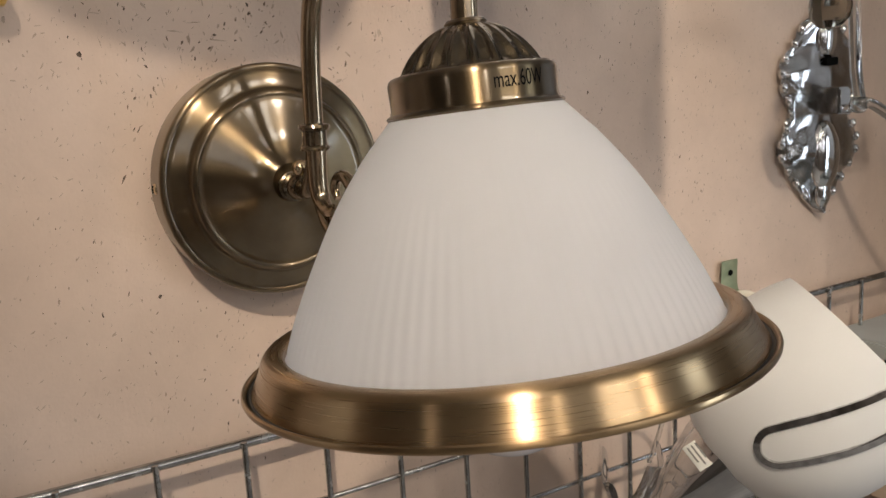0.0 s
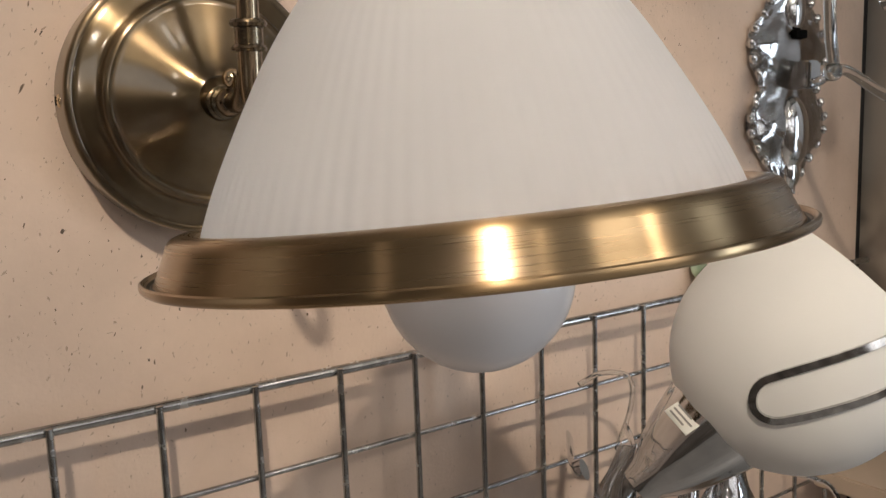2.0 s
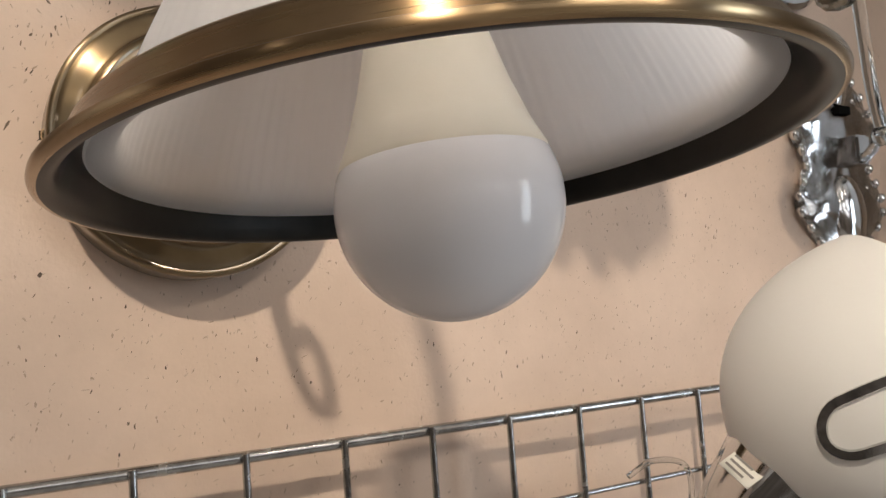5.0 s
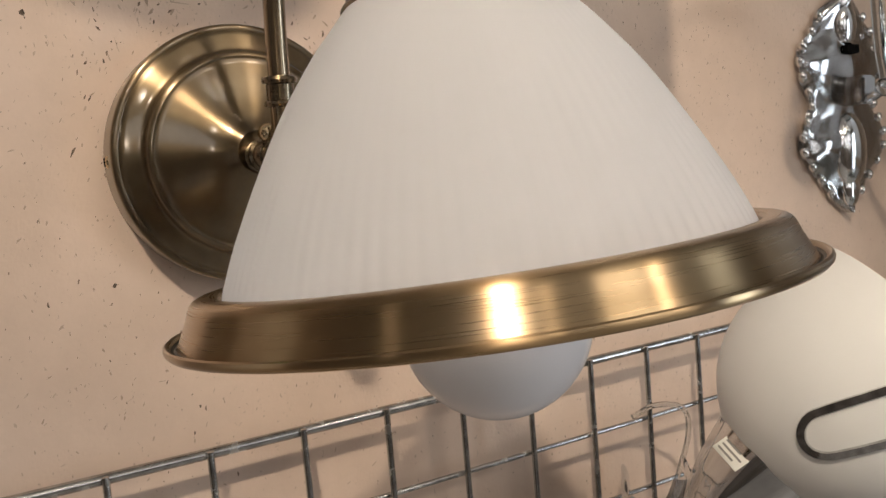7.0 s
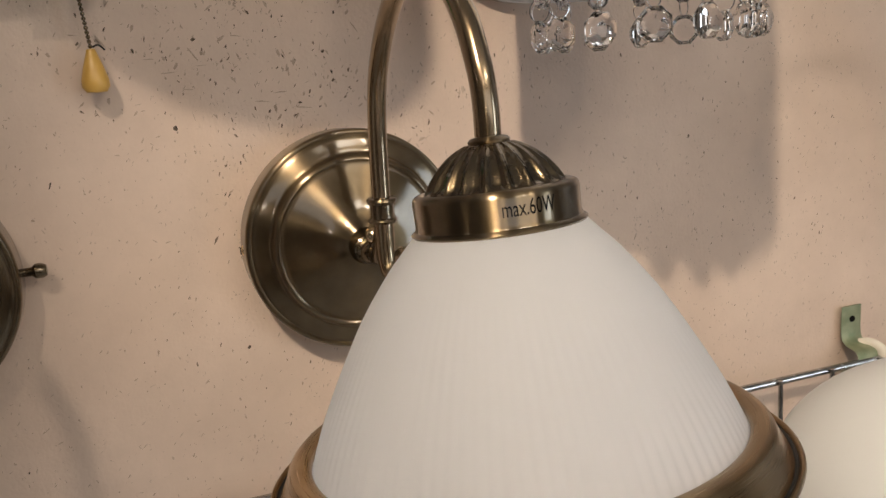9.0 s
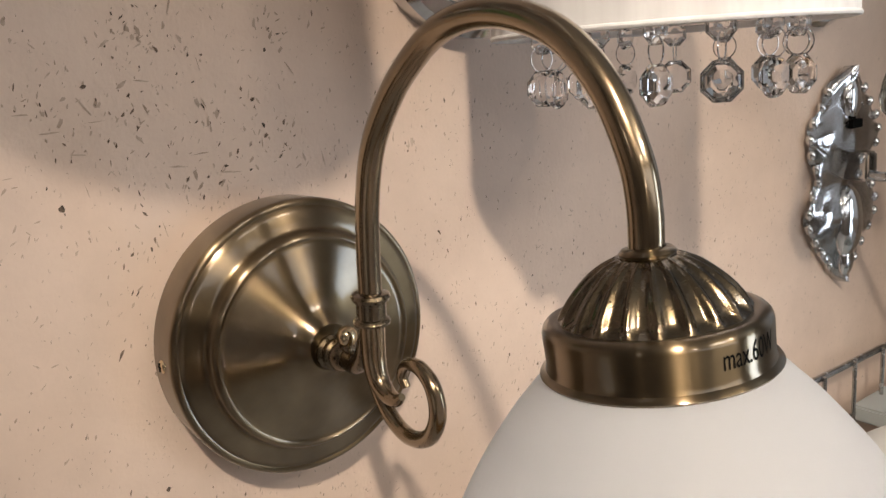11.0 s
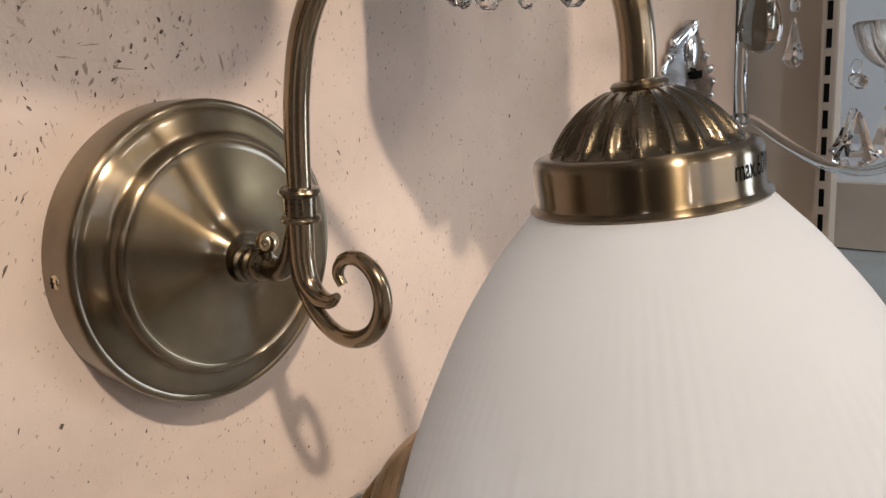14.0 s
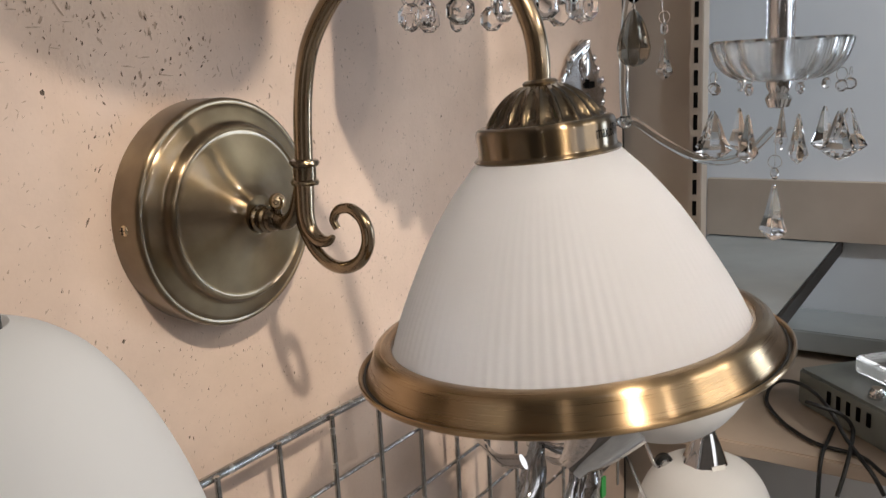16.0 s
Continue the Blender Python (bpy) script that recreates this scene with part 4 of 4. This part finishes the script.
def glass_dish():
    d = thing("crystal_candle_cup", pose(0.535, -0.2116, 1.6430), "pressed glass candle cup hung with crystal prisms", "candle cup")

    def lobes(a, k):
        return 1 + 0.035 * math.cos(18 * a) * min(1, k / 4)

    prof = catmull([(0.006, 0.006), (0.030, 0.008), (0.046, 0.013), (0.057, 0.024), (0.062, 0.037), (0.064, 0.045)], 3)
    part("cup", lathe([*map(tuple, prof), *[(r - 0.0035, h + 0.0025) for r, h in reversed(prof)]], 18 * 8, lobes), PRESSED, d, "fluted pressed glass cup")
    part("candle_tube", lathe([(0.012, 0.010)] + [(0.0122 + 0.0012 * (k % 2), 0.014 + 0.0040 * k) for k in range(26)] + [(0.0, 0.118)], 40), CRYSTAL, d, "ribbed glass candle tube")
    part("candle_sleeve", lathe([(0.0, 0.012), (0.0088, 0.012), (0.0088, 0.113), (0.0, 0.114)], 32), CHROME, d, "chrome sleeve inside the tube")
    part("collar", lathe([(0.0, -0.020), (0.010, -0.018), (0.013, -0.010), (0.009, -0.004), (0.012, 0.002), (0.012, 0.0075), (0.0, 0.008)], 40), CHROME, d)
    mesh, loop = None, None
    for k in range(9):
        a = 2 * math.pi * (k + 0.2) / 9
        mesh, loop = hang_bead(d, 0.064 * math.cos(a), 0.064 * math.sin(a), 0.002, 0.012, math.degrees(a), mesh, loop)
    for k in range(9):
        a = 2 * math.pi * (k + 0.2) / 9
        prism(d, (0.064 * math.cos(a), 0.064 * math.sin(a), -0.044), 0.023, 0.046, math.degrees(a))
    return d


PRISM = {}


def prism(parent, at, w, h, turn):
    """A fan-cut crystal: narrow above, broad and pointed below."""
    if "mesh" not in PRISM:
        bm = bmesh.new()
        rings = []
        for z, r in ((0.5, 0.10), (0.38, 0.26), (-0.06, 0.66), (-0.30, 1.0), (-0.40, 0.66)):
            rings.append([bm.verts.new((0.5 * r * math.cos(q), 0.22 * r * math.sin(q), z)) for q in (math.pi / 3 * k for k in range(6))])
        tip = bm.verts.new((0, 0, -0.5))
        for p, q in zip(rings, rings[1:]):
            for k in range(6):
                bm.faces.new((p[k], p[(k + 1) % 6], q[(k + 1) % 6], q[k]))
        for k in range(6):
            bm.faces.new((rings[-1][k], rings[-1][(k + 1) % 6], tip))
        bm.faces.new(rings[0])
        ob = part("prism", bm, CRYSTAL, parent, smooth=False)
        PRISM["mesh"] = ob.data
    else:
        ob = new("prism", PRISM["mesh"])
        ob.parent = parent
    ob.matrix_basis = pose(*at, 0, 0, turn) @ Matrix.Diagonal((w * 1.6, w * 1.6, h, 1))
    return ob


glass_dish()


def drop_thing(name, at, label, build):
    d = thing(name, pose(*at), label, "crystal")
    build(d)
    return d


def smoky(d):
    bm = lathe([(0.0, 0.0), (0.006, 0.0015), (0.0100, 0.006), (0.0112, 0.012), (0.0098, 0.020), (0.0068, 0.029), (0.0030, 0.036), (0.0, 0.0375)], 10)
    for v in bm.verts:
        v.co.y *= 0.40
    part("drop", bm, SMOKE, d, smooth=False, at=pose(0, 0, -0.009, 0, 0, -70) @ Matrix.Diagonal((1.25, 1.25, 1.25, 1)))
    part("wire_loop", ring(0.003, 0.0004, 20, 6), CHROME, d, at=pose(0, 0, 0.040, 90, 0, 0))
    part("hanger", tube([(0, 0, 0.0425), (0.0007, 0.0003, 0.048)], 0.0003, 6), CHROME, d)


drop_thing("smoked_crystal_drop", (0.3493, -0.1338, 1.6806), "smoky grey pear-shaped crystal drop", smoky)


def fan(d):
    prism(d, (0, 0, 0), 0.026, 0.052, 40)
    mesh, loop = hang_bead(d, 0, 0, 0.036, 0.012, 20, None, None)
    part("hanger", tube([(0, 0, 0.042), (0.03, 0.006, 0.075)], 0.0003, 6), CHROME, d)


drop_thing("fan_crystal_pendant", (0.4411, -0.230, 1.536), "clear fan-cut crystal pendant", fan)


def small_fan(d):
    prism(d, (0, 0, 0), 0.024, 0.040, 25)
    hang_bead(d, 0, 0, 0.030, 0.013, 10, None, None)
    part("hanger", tube([(0, 0, 0.036), (-0.01, 0.004, 0.09)], 0.0003, 6), CHROME, d)


drop_thing("fan_crystal_pendant", (0.490, -0.112, 1.676), "clear fan-cut crystal pendant", small_fan)


# ---- shelf bay beyond the wall's end ----
panel("side_panel", (0.680, 0.696, -0.083, 0.6, 0.6, 2.6), PANEL_BEIGE, "beige side panel of a shelf bay", "panel")
panel("back_panel", (0.985, 1.0, -0.62, 0.6, 0.6, 2.6), PANEL_PALE, "pale grey back panel of a shelf bay", "panel")


def slotted_post():
    post = thing("slotted_post", pose(0.674, -0.092, 0.6), "cream slotted steel shelf post", "shelf post")
    part("post", block(-0.012, 0.012, -0.008, 0.008, 0, 2.0, bevel=0.001), PANEL_BEIGE, post, smooth=False)
    for k in range(36):
        part("slot", block(-0.0126, -0.0118, -0.0025, 0.0025, 0.55 + 0.026 * k, 0.568 + 0.026 * k), INK, post, smooth=False)
    return post


slotted_post()


def shelf(name, dims, mat, label):
    s = thing(name, pose(0, 0, 0), label, "shelf")
    part("board", block(*dims, bevel=0.002), mat, s, smooth=False)
    return s


shelf("shelf_board", (0.53, 0.984, -0.211, -0.02, 1.385, 1.40), SHELF_GREY, "pale grey laminate shelf board")
shelf("shelf_board", (0.870, 0.984, -0.70, -0.150, 1.262, 1.292), SHELF_GREY, "pale grey laminate shelf board")
shelf("shelf_board", (0.562, 0.984, -0.70, -0.02, 1.232, 1.25), SHELF_TAN, "tan laminate shelf board")
# The shadow at the board's front edge, put in as a dark strip.
panel("edge_shadow_strip", (0.53, 0.984, -0.2155, -0.2115, 1.384, 1.402), GAP_AND_SHADE, "dark strip painting the shadow along the front edge of the shelf board", "trim")
panel("trim_2", (0.968, 0.984, -0.70, -0.02, 1.402, 1.49), SHELF_TAN, "tan laminate upstand at the back of the shelf", "trim")


def driver_box():
    b = thing("driver_box", pose(0.668, -0.250, 1.2502, 0, 0, -44), "pale grey metal lamp driver box with vent slots", "driver box")
    part("case", block(0.0, 0.30, -0.20, 0.055, 0, 0.046, bevel=0.003), BOX_GREY, b, smooth=False)
    for k in range(5):
        part("vent", block(-0.0012, 0.0006, -0.072 + 0.0165 * k, -0.066 + 0.0165 * k, 0.020, 0.036), INK, b, smooth=False)
    part("cover", block(0.05, 0.20, -0.13, 0.02, 0.0465, 0.068, bevel=0.003), CLEAR, b, "clear plastic cover", smooth=False)
    part("label_plate", block(0.11, 0.135, -0.060, -0.030, 0.0465, 0.0475), STICKER, b, "white label", smooth=False)
    for x, y, h in ((0.022, -0.080, 0.014), (0.026, -0.105, 0.020), (0.020, -0.055, 0.012)):
        part("terminal", lathe([(0.0, h), (0.006, h), (0.009, h - 0.004), (0.009, 0.0)], 20), CHROME, b, at=pose(x, y, 0.046))
    return b


driver_box()


def cable(points, label):
    c = thing("cable", pose(0, 0, 0), label, "cable")
    part("sheath", tube(catmull(points, 10), 0.0023, 10), BLACK_CABLE, c)


cable([(0.581, -0.334, 1.2350), (0.548, -0.324, 1.2520), (0.578, -0.298, 1.2535), (0.588, -0.255, 1.2535), (0.612, -0.225, 1.2535), (0.642, -0.201, 1.2535), (0.685, -0.179, 1.2535), (0.729, -0.173, 1.2545), (0.739, -0.183, 1.2620), (0.690, -0.212, 1.2820), (0.621, -0.244, 1.2990), (0.596, -0.265, 1.2900), (0.593, -0.280, 1.2660), (0.564, -0.299, 1.2585), (0.543, -0.315, 1.2500), (0.543, -0.325, 1.2320)], "loop of black cable lying on the shelf")
cable([(0.593, -0.239, 1.2990), (0.590, -0.255, 1.2970), (0.603, -0.275, 1.2860), (0.612, -0.285, 1.2680), (0.576, -0.288, 1.2600), (0.547, -0.287, 1.2450), (0.532, -0.283, 1.2250)], "black cable hanging over the shelf edge")
cable([(0.640, -0.262, 1.2535), (0.600, -0.262, 1.2535), (0.572, -0.262, 1.2530), (0.555, -0.262, 1.240), (0.550, -0.262, 1.190)], "black cable hanging over the shelf edge")
